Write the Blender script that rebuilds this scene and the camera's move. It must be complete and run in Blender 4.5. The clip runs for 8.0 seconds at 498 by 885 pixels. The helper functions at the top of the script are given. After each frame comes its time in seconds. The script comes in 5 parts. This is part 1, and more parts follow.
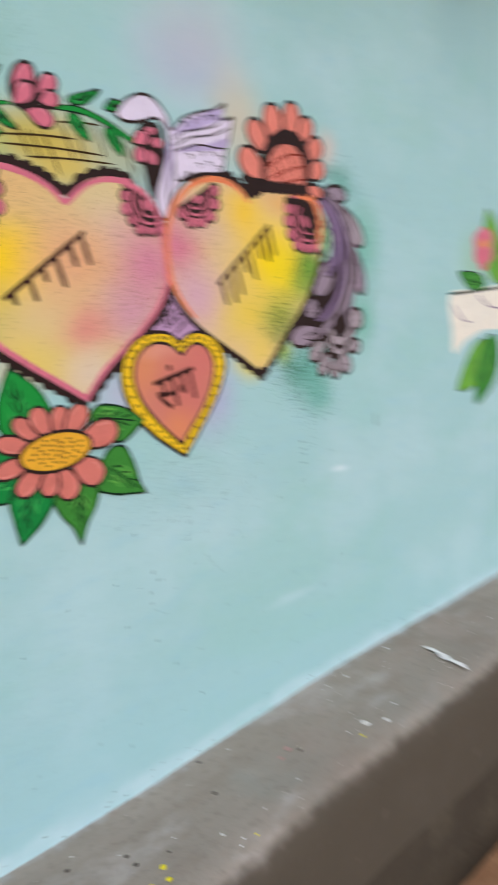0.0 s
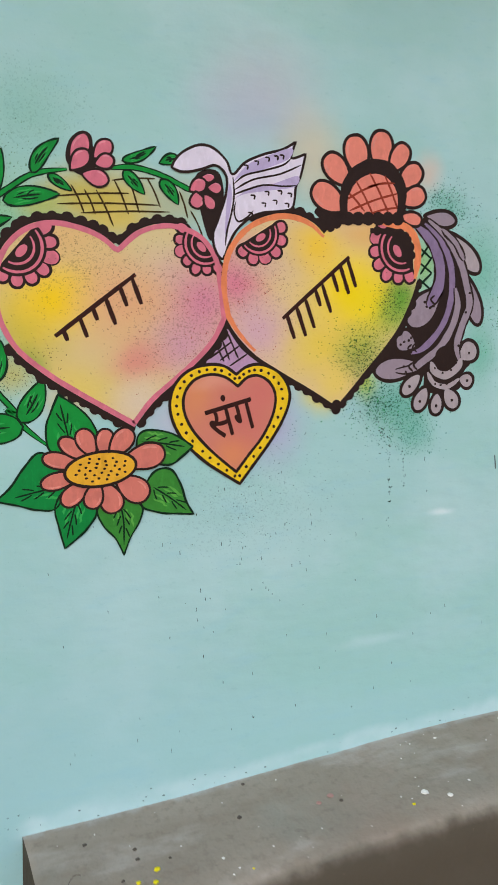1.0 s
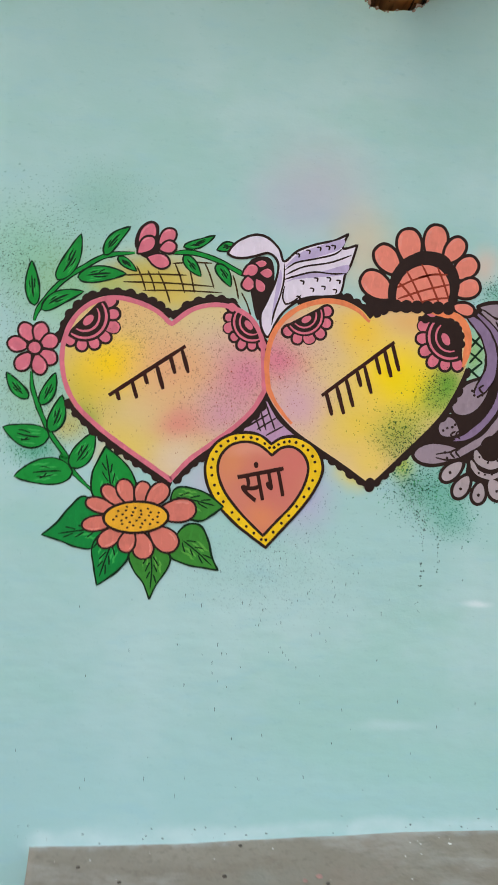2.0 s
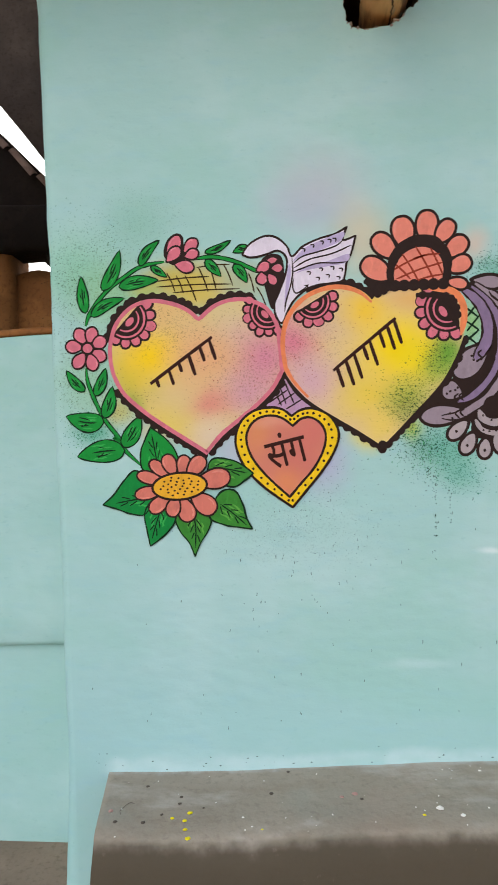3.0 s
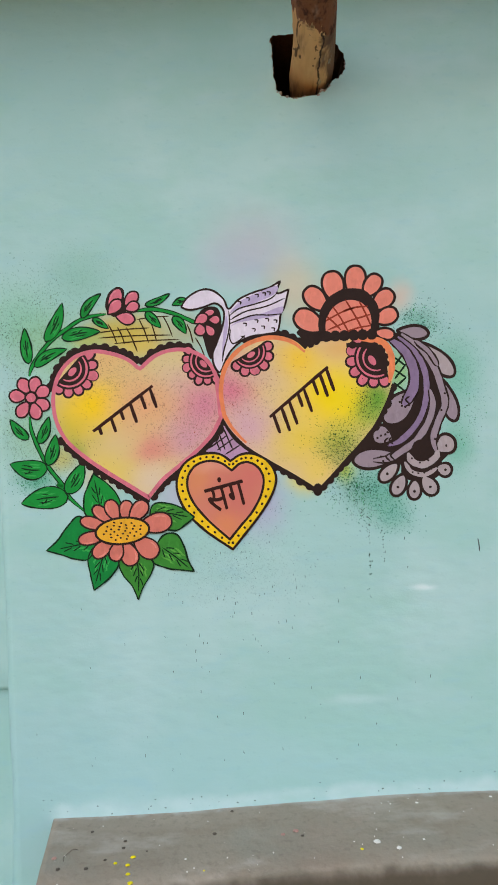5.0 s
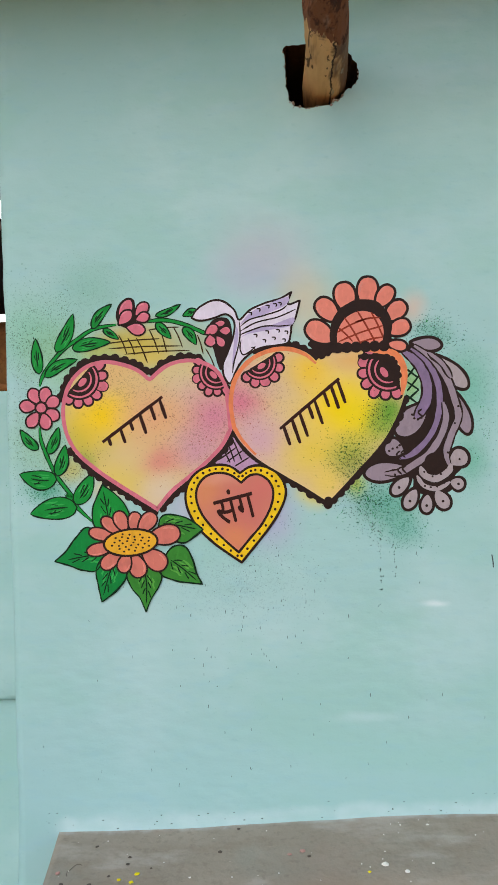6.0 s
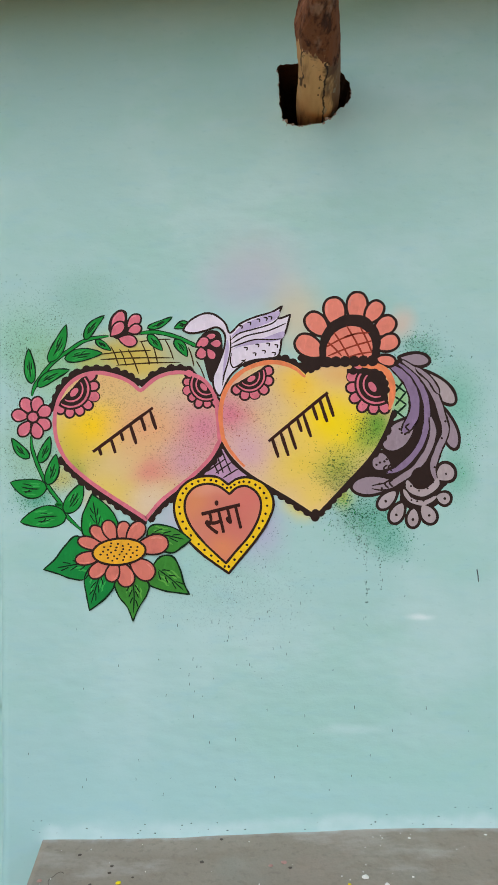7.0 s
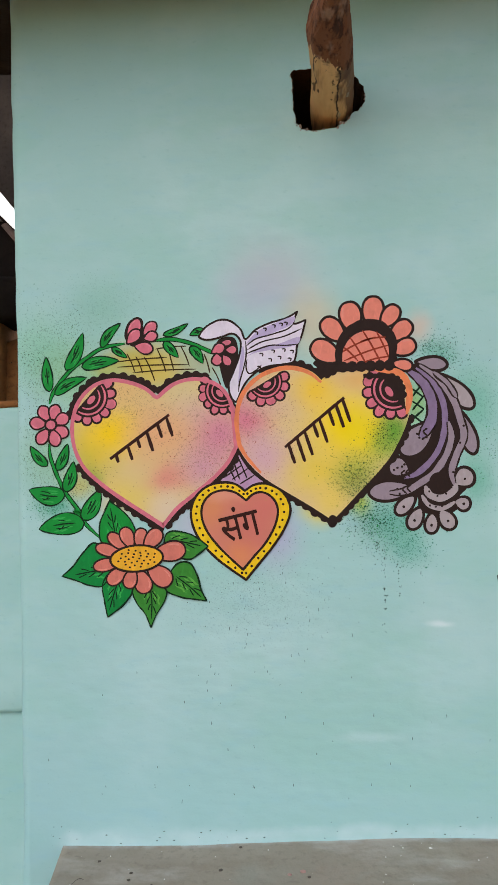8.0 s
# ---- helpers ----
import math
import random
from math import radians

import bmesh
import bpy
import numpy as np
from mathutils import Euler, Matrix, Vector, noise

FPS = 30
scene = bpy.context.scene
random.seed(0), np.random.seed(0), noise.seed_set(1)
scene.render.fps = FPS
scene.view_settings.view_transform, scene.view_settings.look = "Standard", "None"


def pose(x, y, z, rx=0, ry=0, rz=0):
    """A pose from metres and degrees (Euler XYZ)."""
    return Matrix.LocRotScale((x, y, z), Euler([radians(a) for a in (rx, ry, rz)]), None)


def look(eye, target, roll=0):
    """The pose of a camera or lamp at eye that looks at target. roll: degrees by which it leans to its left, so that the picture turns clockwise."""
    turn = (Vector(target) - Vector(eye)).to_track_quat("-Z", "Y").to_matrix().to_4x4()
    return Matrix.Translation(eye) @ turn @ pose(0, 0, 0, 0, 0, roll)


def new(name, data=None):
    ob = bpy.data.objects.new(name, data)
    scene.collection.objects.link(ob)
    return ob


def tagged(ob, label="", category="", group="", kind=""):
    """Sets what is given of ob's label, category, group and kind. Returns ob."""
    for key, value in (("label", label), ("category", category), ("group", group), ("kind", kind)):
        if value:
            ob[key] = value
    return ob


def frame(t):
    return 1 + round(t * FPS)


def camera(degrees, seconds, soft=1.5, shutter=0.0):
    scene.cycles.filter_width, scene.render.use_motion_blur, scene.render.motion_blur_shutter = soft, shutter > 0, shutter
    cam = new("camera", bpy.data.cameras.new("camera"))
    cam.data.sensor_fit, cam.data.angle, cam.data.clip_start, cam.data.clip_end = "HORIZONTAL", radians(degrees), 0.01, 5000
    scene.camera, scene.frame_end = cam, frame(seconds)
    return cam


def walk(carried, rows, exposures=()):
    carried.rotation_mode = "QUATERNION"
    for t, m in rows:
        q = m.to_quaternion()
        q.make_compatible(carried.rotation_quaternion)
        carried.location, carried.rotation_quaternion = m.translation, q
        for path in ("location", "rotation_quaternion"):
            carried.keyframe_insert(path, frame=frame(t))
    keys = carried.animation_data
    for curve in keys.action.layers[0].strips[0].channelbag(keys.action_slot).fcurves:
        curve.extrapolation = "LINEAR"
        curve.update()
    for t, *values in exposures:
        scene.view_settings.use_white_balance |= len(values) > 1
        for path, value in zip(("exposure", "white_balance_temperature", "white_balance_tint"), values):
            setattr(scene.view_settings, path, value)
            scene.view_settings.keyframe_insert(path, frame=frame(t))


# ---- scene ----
cam = camera(38.5, 8.0, soft=1.15, shutter=0.5)
PATH = [
    (0, (-0.253, -1.006, 1.263), (1.089, 0.429, 0.89), -2.3),
    (0.2, (-0.165, -1.046, 1.265), (0.88, 0.63, 0.954), -1.2),
    (0.5, (-0.031, -1.115, 1.282), (0.776, 0.7, 1.05), -2.3),
    (1, (0.143, -1.26, 1.27), (0.751, 0.624, 0.983), -2.2),
    (1.5, (0.259, -1.339, 1.285), (0.633, 0.618, 1.111), -2.0),
    (1.7, (0.304, -1.343, 1.302), (0.579, 0.634, 1.175), 0.1),
    (2.8, (0.525, -1.584, 1.212), (0.434, 0.411, 1.11), 0.6),
    (3, (0.536, -1.6, 1.212), (0.407, 0.394, 1.134), -1.4),
    (3.2, (0.545, -1.595, 1.217), (0.45, 0.401, 1.139), -1.6),
    (3.5, (0.567, -1.624, 1.224), (0.599, 0.376, 1.182), -2.9),
    (3.8, (0.588, -1.66, 1.229), (0.668, 0.338, 1.278), -2.5),
    (4, (0.605, -1.663, 1.236), (0.682, 0.336, 1.218), -1.4),
    (4.2, (0.593, -1.668, 1.241), (0.603, 0.332, 1.245), -1.3),
    (4.5, (0.585, -1.655, 1.234), (0.587, 0.345, 1.212), -2.1),
    (5, (0.588, -1.656, 1.244), (0.571, 0.344, 1.249), -2.1),
    (6.3, (0.629, -1.637, 1.253), (0.548, 0.361, 1.291), -1.6),
    (6.5, (0.639, -1.646, 1.254), (0.559, 0.351, 1.301), -1.6),
    (7, (0.645, -1.655, 1.258), (0.565, 0.343, 1.313), -0.8),
    (7.5, (0.661, -1.651, 1.257), (0.534, 0.344, 1.318), -1.3),
    (8, (0.662, -1.651, 1.263), (0.516, 0.343, 1.33), -1.2),
]
walk(cam, [(t, look(eye, target, roll)) for t, eye, target, roll in PATH], exposures=[(0.0, 0.33, 6420, 16), (0.5, 0.16, 6250, 10), (1.0, 0.24, 6480, 10), (1.7, 0.25, 6560, 10), (3.0, 0.28, 6640, 10), (3.5, 0.26, 6640, 10), (4.0, 0.31, 6640, 10), (5.0, 0.26, 6620, 10), (6.5, 0.25, 6600, 10), (7.5, 0.24, 6600, 10), (8.0, 0.17, 6600, 10)])

# ---- sky and sun: soft daylight from the open side, under a roof ----
world = bpy.data.worlds.new("sky")
scene.world = world
world.use_nodes = True
wn = world.node_tree
sky = wn.nodes.new("ShaderNodeTexSky")
sky.sky_type, sky.sun_disc = "NISHITA", False
SUN_EL, SUN_AZ = 42.0, 200.0
sky.sun_elevation, sky.sun_rotation = radians(SUN_EL), radians(SUN_AZ)
sky.dust_density, sky.air_density = 1.5, 1.0
wn.links.new(sky.outputs[0], wn.nodes["Background"].inputs[0])
wn.nodes["Background"].inputs[1].default_value = 0.18
sun = new("sun", bpy.data.lights.new("sun", "SUN"))
sun.data.energy, sun.data.angle, sun.data.color = 0.5, radians(75), (1.0, 0.98, 0.95)
az, el = radians(SUN_AZ), radians(SUN_EL)
sun.matrix_basis = look((0, 0, 6), Vector((0, 0, 6)) - Vector((math.sin(az) * math.cos(el), math.cos(az) * math.cos(el), math.sin(el))))


# ---- materials ----
def rgb(hexa):
    """Linear colour from an sRGB hex code."""
    c = [int(hexa[i:i + 2], 16) / 255 for i in (0, 2, 4)]
    return tuple(v / 12.92 if v <= 0.04045 else ((v + 0.055) / 1.055) ** 2.4 for v in c) + (1.0,)


def shade(c, f):
    return tuple(min(1.0, v * f) for v in c[:3]) + (1.0,)


class Mat:
    """A node material that is built up layer by layer over a base colour."""

    def __init__(self, name, base, rough=0.85, metal=0.0, spec=0.3):
        self.m = bpy.data.materials.new(name)
        self.m.use_nodes = True
        self.t = self.m.node_tree
        self.bsdf = self.t.nodes["Principled BSDF"]
        self.bsdf.inputs["Roughness"].default_value = rough
        self.bsdf.inputs["Metallic"].default_value = metal
        self.bsdf.inputs["Specular IOR Level"].default_value = spec
        node = self.t.nodes.new("ShaderNodeRGB")
        node.outputs[0].default_value = base
        self.colour = node.outputs[0]
        self.pos = self.t.nodes.new("ShaderNodeNewGeometry").outputs["Position"]
        self.normal = None
        self.m.diffuse_color = base

    def add(self, kind):
        return self.t.nodes.new(kind)

    def math(self, op, a, b):
        n = self.add("ShaderNodeMath")
        n.operation = op
        for i, v in enumerate((a, b)):
            if isinstance(v, (int, float)):
                n.inputs[i].default_value = v
            else:
                self.t.links.new(v, n.inputs[i])
        return n.outputs[0]

    def place(self, scale=(1, 1, 1), shift=(0, 0, 0), vector=None):
        n = self.add("ShaderNodeMapping")
        n.inputs["Scale"].default_value, n.inputs["Location"].default_value = scale, shift
        self.t.links.new(vector or self.pos, n.inputs["Vector"])
        return n.outputs[0]

    def noise(self, scale, detail=3.0, stretch=(1, 1, 1), rough=0.55, shift=0.0):
        n = self.add("ShaderNodeTexNoise")
        n.inputs["Scale"].default_value, n.inputs["Detail"].default_value, n.inputs["Roughness"].default_value = scale, detail, rough
        self.t.links.new(self.place(stretch, (shift, shift, shift)), n.inputs["Vector"])
        return n.outputs["Fac"]

    def ramp(self, value, lo, hi, a=0.0, b=1.0, smooth=True):
        n = self.add("ShaderNodeMapRange")
        n.interpolation_type = "SMOOTHSTEP" if smooth else "LINEAR"
        for key, v in (("From Min", lo), ("From Max", hi), ("To Min", a), ("To Max", b)):
            n.inputs[key].default_value = v
        self.t.links.new(value, n.inputs["Value"])
        return n.outputs["Result"]

    def mix(self, fac, colour):
        n = self.add("ShaderNodeMix")
        n.data_type = "RGBA"
        self.t.links.new(self.colour, n.inputs["A"])
        n.inputs["B"].default_value = colour
        if isinstance(fac, (int, float)):
            n.inputs["Factor"].default_value = fac
        else:
            self.t.links.new(fac, n.inputs["Factor"])
        self.colour = n.outputs["Result"]
        return self

    def cloud(self, scale, colour, amount=0.5, lo=0.4, hi=0.65, stretch=(1, 1, 1), detail=4.0, shift=0.0):
        return self.mix(self.ramp(self.noise(scale, detail, stretch, 0.6, shift), lo, hi, 0.0, amount), colour)

    def patch(self, x, z, rx, rz):
        """A soft airbrushed disc on the wall: 1 at its middle, 0 at its rim."""
        v = self.place((1 / rx, 0, 1 / rz), (-x / rx, 0, -z / rz), self.wavy)
        n = self.add("ShaderNodeVectorMath")
        n.operation = "LENGTH"
        self.t.links.new(v, n.inputs[0])
        return self.ramp(n.outputs["Value"], 0.0, 1.0, 1.0, 0.0)

    def spray(self, at, rx, rz, hexa, strength, dots=0.0):
        """Airbrush paint: a soft cloud, and with dots a fine spatter of droplets."""
        f = self.patch(at[0], at[1], rx, rz)
        if strength:
            self.mix(self.math("MULTIPLY", f, strength), rgb(hexa))
        if dots:
            f = self.patch(at[0], at[1], rx * 1.5, rz * 1.5)
            for near, pick, size, share in self.dots:
                hit = self.math("MULTIPLY", self.math("LESS_THAN", near, self.math("MULTIPLY", pick[1], size)), self.math("LESS_THAN", pick[0], self.math("MULTIPLY", self.math("MULTIPLY", f, f), share)))
                self.mix(self.math("MULTIPLY", hit, dots), shade(rgb(hexa), 0.5))
        return self

    def airbrush(self):
        """The wavy coordinates and the droplet pattern that spray() uses."""
        n = self.add("ShaderNodeTexNoise")
        n.inputs["Scale"].default_value, n.inputs["Detail"].default_value = 14.0, 3.0
        self.t.links.new(self.pos, n.inputs["Vector"])
        s = self.add("ShaderNodeVectorMath")
        s.operation = "MULTIPLY_ADD"
        self.t.links.new(n.outputs["Color"], s.inputs[0])
        s.inputs[1].default_value, s.inputs[2].default_value = (0.03, 0.03, 0.03), (-0.015, -0.015, -0.015)
        w = self.add("ShaderNodeVectorMath")
        w.operation = "ADD"
        self.t.links.new(self.pos, w.inputs[0])
        self.t.links.new(s.outputs[0], w.inputs[1])
        self.wavy = w.outputs[0]
        self.dots = []
        for scale, size, share in ((480.0, 0.8, 0.62), (240.0, 0.6, 0.20)):
            cells = self.add("ShaderNodeTexVoronoi")
            cells.inputs["Scale"].default_value = scale
            flat = self.place((1, 0, 1))
            self.t.links.new(flat, cells.inputs["Vector"])
            split = self.add("ShaderNodeSeparateColor")
            self.t.links.new(cells.outputs["Color"], split.inputs[0])
            self.dots.append((cells.outputs["Distance"], (split.outputs[0], split.outputs[1]), size, share))
        return self

    def bump(self, value, strength, distance):
        n = self.add("ShaderNodeBump")
        n.inputs["Strength"].default_value, n.inputs["Distance"].default_value = strength, distance
        self.t.links.new(value, n.inputs["Height"])
        if self.normal is not None:
            self.t.links.new(self.normal, n.inputs["Normal"])
        self.normal = n.outputs["Normal"]
        return self

    def done(self):
        self.t.links.new(self.colour, self.bsdf.inputs["Base Color"])
        if self.normal is not None:
            self.t.links.new(self.normal, self.bsdf.inputs["Normal"])
        return self.m


def lime(m):
    """The relief of hand-smoothed lime plaster: broad hollows, trowel drags, fine grit."""
    m.bump(m.noise(3.2, 3.0, (1, 1, 1.7)), 0.5, 0.02)
    m.bump(m.noise(16.0, 4.0, (1, 1, 2.5)), 0.13, 0.006)
    return m.bump(m.noise(170.0, 3.0), 0.14, 0.0012)


AQUA, AQUA_PALE, AQUA_BLUE, AQUA_GREEN = rgb("9fc8c4"), rgb("b3d3d2"), rgb("93c2cc"), rgb("97c6bb")
BROWN_INK = rgb("2b1712")


def aqua(name):
    m = Mat(name, AQUA, 0.75, spec=0.25).airbrush()
    m.cloud(2.2, AQUA_PALE, 0.55, 0.42, 0.68, (1, 1, 1.4))
    m.cloud(3.1, AQUA_GREEN, 0.55, 0.45, 0.7, (1, 1, 1.8), shift=3.0)
    m.cloud(9.0, AQUA_BLUE, 0.30, 0.5, 0.75, (1, 1, 3.0), shift=7.0)
    m.cloud(45.0, rgb("7fada9"), 0.22, 0.58, 0.75, (1, 1, 2.0), shift=1.0)
    return m


wall_mat = aqua("aqua_limewash_with_airbrush")
plain_aqua = lime(aqua("aqua_limewash")).done()
m = wall_mat
# airbrushed halos round the painted motifs
m.spray((0.6007, 1.7034), 0.1755, 0.143, "c0abb8", 0.42)
m.spray((0.5601, 1.6650), 0.156, 0.0975, "a9b0c4", 0.45)
m.spray((0.6930, 1.5951), 0.104, 0.13, "dcbc94", 0.55)
m.spray((0.9356, 1.5749), 0.052, 0.0585, "dcb7a0", 0.6)
m.spray((0.1926, 1.6435), 0.13, 0.0975, "78b296", 0.45, 0.2)
m.spray((0.0519, 1.5473), 0.143, 0.143, "84c0a0", 0.75, 0.42)
m.spray((0.1387, 1.4782), 0.156, 0.13, "86ba84", 0.75, 0.35)
m.spray((0.3121, 1.5135), 0.1625, 0.0845, "c6b04c", 0.95)
m.spray((0.3318, 1.4760), 0.117, 0.0585, "cdb552", 0.9)
m.spray((0.2655, 1.5148), 0.091, 0.0585, "bfae48", 0.8)
m.spray((0.2054, 1.5031), 0.0585, 0.0455, "a8b45c", 0.8)
m.spray((0.4383, 1.5036), 0.091, 0.078, "aab08c", 0.85)
m.spray((0.0787, 1.2935), 0.143, 0.143, "8dbc92", 0.65, 0.45)
m.spray((0.1384, 1.2262), 0.065, 0.065, "c0b450", 0.75)
m.spray((0.0788, 1.1743), 0.078, 0.0494, "2e9a72", 0.7, 0.7)
m.spray((0.2241, 1.1787), 0.078, 0.0585, "cbbf8e", 0.85)
m.spray((0.4079, 1.1303), 0.0975, 0.0845, "b5b9c9", 0.85)
m.spray((0.5973, 1.1084), 0.0975, 0.13, "b0a8c8", 0.75)
m.spray((0.7027, 1.1588), 0.0715, 0.052, "e0c930", 0.9)
m.spray((0.7944, 1.1768), 0.0455, 0.0494, "b0bf2a", 0.85, 0.5)
m.spray((0.8712, 1.1243), 0.104, 0.0975, "3d9f80", 0.6, 0.75)
m.spray((0.8131, 1.1444), 0.078, 0.065, "1f7a5a", 0.3, 0.95)
m.spray((0.9021, 1.0663), 0.078, 0.0585, "4aa68a", 0.42, 0.6)
m.spray((1.0547, 1.3909), 0.0975, 0.143, "5fb294", 0.65, 0.3)
m.spray((1.0558, 1.2241), 0.065, 0.0975, "62b294", 0.7, 0.25)
m.spray((0.9799, 1.5114), 0.0715, 0.052, "5aa890", 0.6, 0.8)
m.spray((0.9242, 1.4002), 0.0455, 0.091, "8dbb70", 0.85, 0.3)
m.spray((0.5299, 0.9604), 0.221, 0.117, "6f8088", 0.0, 0.14)
m.spray((1.55, 1.36), 0.14, 0.13, "9cc4a4", 0.8)
# bluish sky light low down, towards the corner, tinted into the wall colour
m.spray((0.02, 0.42), 0.75, 0.62, "8dbcd2", 0.14)
m.spray((0.7, 0.45), 0.9, 0.35, "97c6d0", 0.12)
# whitish wash along the foot of the wall, patches of thicker wash
sep = m.add("ShaderNodeSeparateXYZ")
m.t.links.new(m.wavy, sep.inputs[0])
level = m.math("SUBTRACT", sep.outputs["Z"], m.ramp(sep.outputs["X"], 0.15, 1.0, 0.0, 0.033))
height = m.math("ADD", level, m.math("MULTIPLY", m.noise(6.0, 5.0), -0.05))
foot = m.math("MULTIPLY", m.ramp(height, 0.378, 0.404, 1.0, 0.0), m.math("MULTIPLY", m.ramp(level, 0.366, 0.389, 0.0, 1.0), m.ramp(sep.outputs["X"], 0.06, 0.115, 0.0, 1.0)))
m.mix(m.math("MULTIPLY", foot, m.ramp(m.noise(11.0, 5.0), 0.25, 0.62, 0.25, 0.75)), rgb("bfd9da"))
m.spray((0.9658, 0.8991), 0.0468, 0.0117, "d2e2e2", 0.8)
m.spray((0.7982, 0.6455), 0.117, 0.0182, "b8d6d6", 0.5)
m.cloud(230.0, rgb("5d7a76"), 0.30, 0.70, 0.74, detail=2.0)
wall_mat = lime(m).done()


def paint(name, hexa, vary=0.25, rough=0.55):
    """Brushed enamel or poster paint on plaster: streaks, thin places, slight sheen."""
    c = rgb(hexa)
    p = Mat(name, c, rough + 0.15, spec=0.16)
    p.cloud(38.0, shade(c, 0.72), vary * 2, 0.45, 0.72)
    p.cloud(120.0, shade(c, 1.35), vary * 1.6, 0.5, 0.75, (1, 1, 0.35))
    p.bump(p.noise(170.0, 3.0), 0.22, 0.0012)
    p.bump(p.noise(16.0, 4.0, (1, 1, 2.5)), 0.25, 0.006)
    return p.done()


INK = paint("dark_brown_paint", "291b16", 0.25, 0.5)
BROWN = paint("lettering_brown_paint", "331710", 0.3, 0.5)
BLACK_GREEN = paint("dark_green_paint", "0a2614", 0.25)
GREEN = paint("green_paint", "118a35", 0.35)
GREEN_DEEP = paint("deep_green_paint", "0a8038", 0.3)
GREEN_OLIVE = paint("olive_green_paint", "37822f", 0.3)
PINK = paint("pink_paint", "cf7080", 0.28)
CORAL = paint("coral_paint", "cd7566", 0.25)
PEACH = paint("peach_paint", "dd8370", 0.2)
OCHRE = paint("ochre_yellow_paint", "e0a72c", 0.3)
YELLOW = paint("yellow_paint", "e8bf1c", 0.25)
ORANGE = paint("orange_paint", "e38455", 0.28)
MAUVE = paint("mauve_grey_paint", "93848e", 0.25)
VIOLET = paint("violet_grey_paint", "84708e", 0.3)
PALE = paint("pale_grey_paint", "a69a9c", 0.25)
LILAC = paint("lilac_white_paint", "d8d0de", 0.2)
LILAC_DEEP = paint("lilac_paint", "b4a6c8", 0.25)
PURPLE = paint("purple_paint", "b48fae", 0.3)
OLIVE_INK = paint("olive_brown_paint", "3a2a0e", 0.4)
RUST = paint("rust_line_paint", "8a3320", 0.3)
WHITE = paint("cream_white_paint", "e6e2cf", 0.25)
LEAF_STREAK = paint("bright_green_streak_paint", "2fa04a", 0.4)
PETAL_SHINE = paint("pale_petal_streak_paint", "da8a7a", 0.3)
PINK_SHINE = paint("pale_pink_streak_paint", "da8a95", 0.3)
OLIVE_STREAK = paint("olive_streak_paint", "58a040", 0.4)
LEAF_LIGHT = paint("light_green_paint", "6aa83c", 0.3)


def heart_paint(name, base, sprays):
    """Heart fill: airbrushed clouds of colour blended over a base, with droplets."""
    p = Mat(name, rgb(base), 0.7, spec=0.16).airbrush()
    for at, rx, rz, *rest in sprays:
        p.spray(at, rx * 1.25, rz * 1.25, *rest)
    p.cloud(150.0, rgb("b98a5a"), 0.3, 0.66, 0.74, detail=2.0)
    p.bump(p.noise(170.0, 3.0), 0.2, 0.0012)
    p.bump(p.noise(16.0, 4.0, (1, 1, 2.5)), 0.25, 0.006)
    return p.done()


FILL_A = heart_paint("airbrushed_heart_fill_large", "d6bd84", [
    ((0.1649, 1.2918), 0.078, 0.0975, "c3b645", 0.9), ((0.2374, 1.1851), 0.0975, 0.078, "dcc45e", 0.9),
    ((0.2155, 1.3503), 0.0975, 0.0806, "f0c913", 1.0), ((0.2386, 1.4491), 0.091, 0.0585, "dcb576", 0.85),
    ((0.3912, 1.4453), 0.0715, 0.052, "d2c08e", 0.9), ((0.4105, 1.3922), 0.078, 0.052, "cfb9a0", 0.8),
    ((0.3373, 1.3412), 0.1105, 0.091, "dfa67a", 0.9), ((0.4760, 1.3382), 0.091, 0.1105, "d0849a", 0.95),
    ((0.4290, 1.2606), 0.0845, 0.0715, "cb92a6", 0.8), ((0.3496, 1.2358), 0.065, 0.0494, "d8877c", 0.8),
    ((0.4689, 1.2991), 0.143, 0.143, "a06a58", 0.0, 0.32), ((0.2583, 1.4089), 0.156, 0.078, "8a6440", 0.0, 0.25), ((0.3491, 1.1638), 0.065, 0.0585, "d7c3a6", 0.95), ((0.1648, 1.2389), 0.039, 0.0364, "7f9c40", 0.8)])
FILL_B = heart_paint("airbrushed_heart_fill_second", "d9bd8a", [
    ((0.5359, 1.3763), 0.078, 0.0975, "d47f90", 1.0), ((0.5892, 1.4144), 0.078, 0.0455, "cfae9c", 0.7),
    ((0.5485, 1.3368), 0.13, 0.143, "a06058", 0.0, 0.32), ((0.5740, 1.2841), 0.078, 0.078, "cfa6ae", 0.95), ((0.6686, 1.4256), 0.0715, 0.052, "d8bd84", 0.8),
    ((0.7617, 1.3519), 0.1144, 0.1066, "f2d000", 1.0), ((0.7045, 1.2493), 0.0975, 0.0845, "e2c640", 0.85),
    ((0.6952, 1.4380), 0.065, 0.052, "efc51c", 0.8), ((0.8010, 1.4615), 0.065, 0.039, "dfae66", 0.8), ((0.8111, 1.3315), 0.091, 0.078, "e9d214", 0.9),
    ((0.8767, 1.3366), 0.052, 0.065, "5f9c33", 0.95, 0.4), ((0.8497, 1.3048), 0.052, 0.052, "7ba73c", 0.6, 0.5),
    ((0.7958, 1.2413), 0.078, 0.065, "9cae2b", 0.7, 0.7), ((0.7756, 1.2093), 0.0585, 0.052, "3e7a2c", 0.3, 0.85), ((0.7291, 1.1777), 0.052, 0.052, "e3c75a", 0.8)])
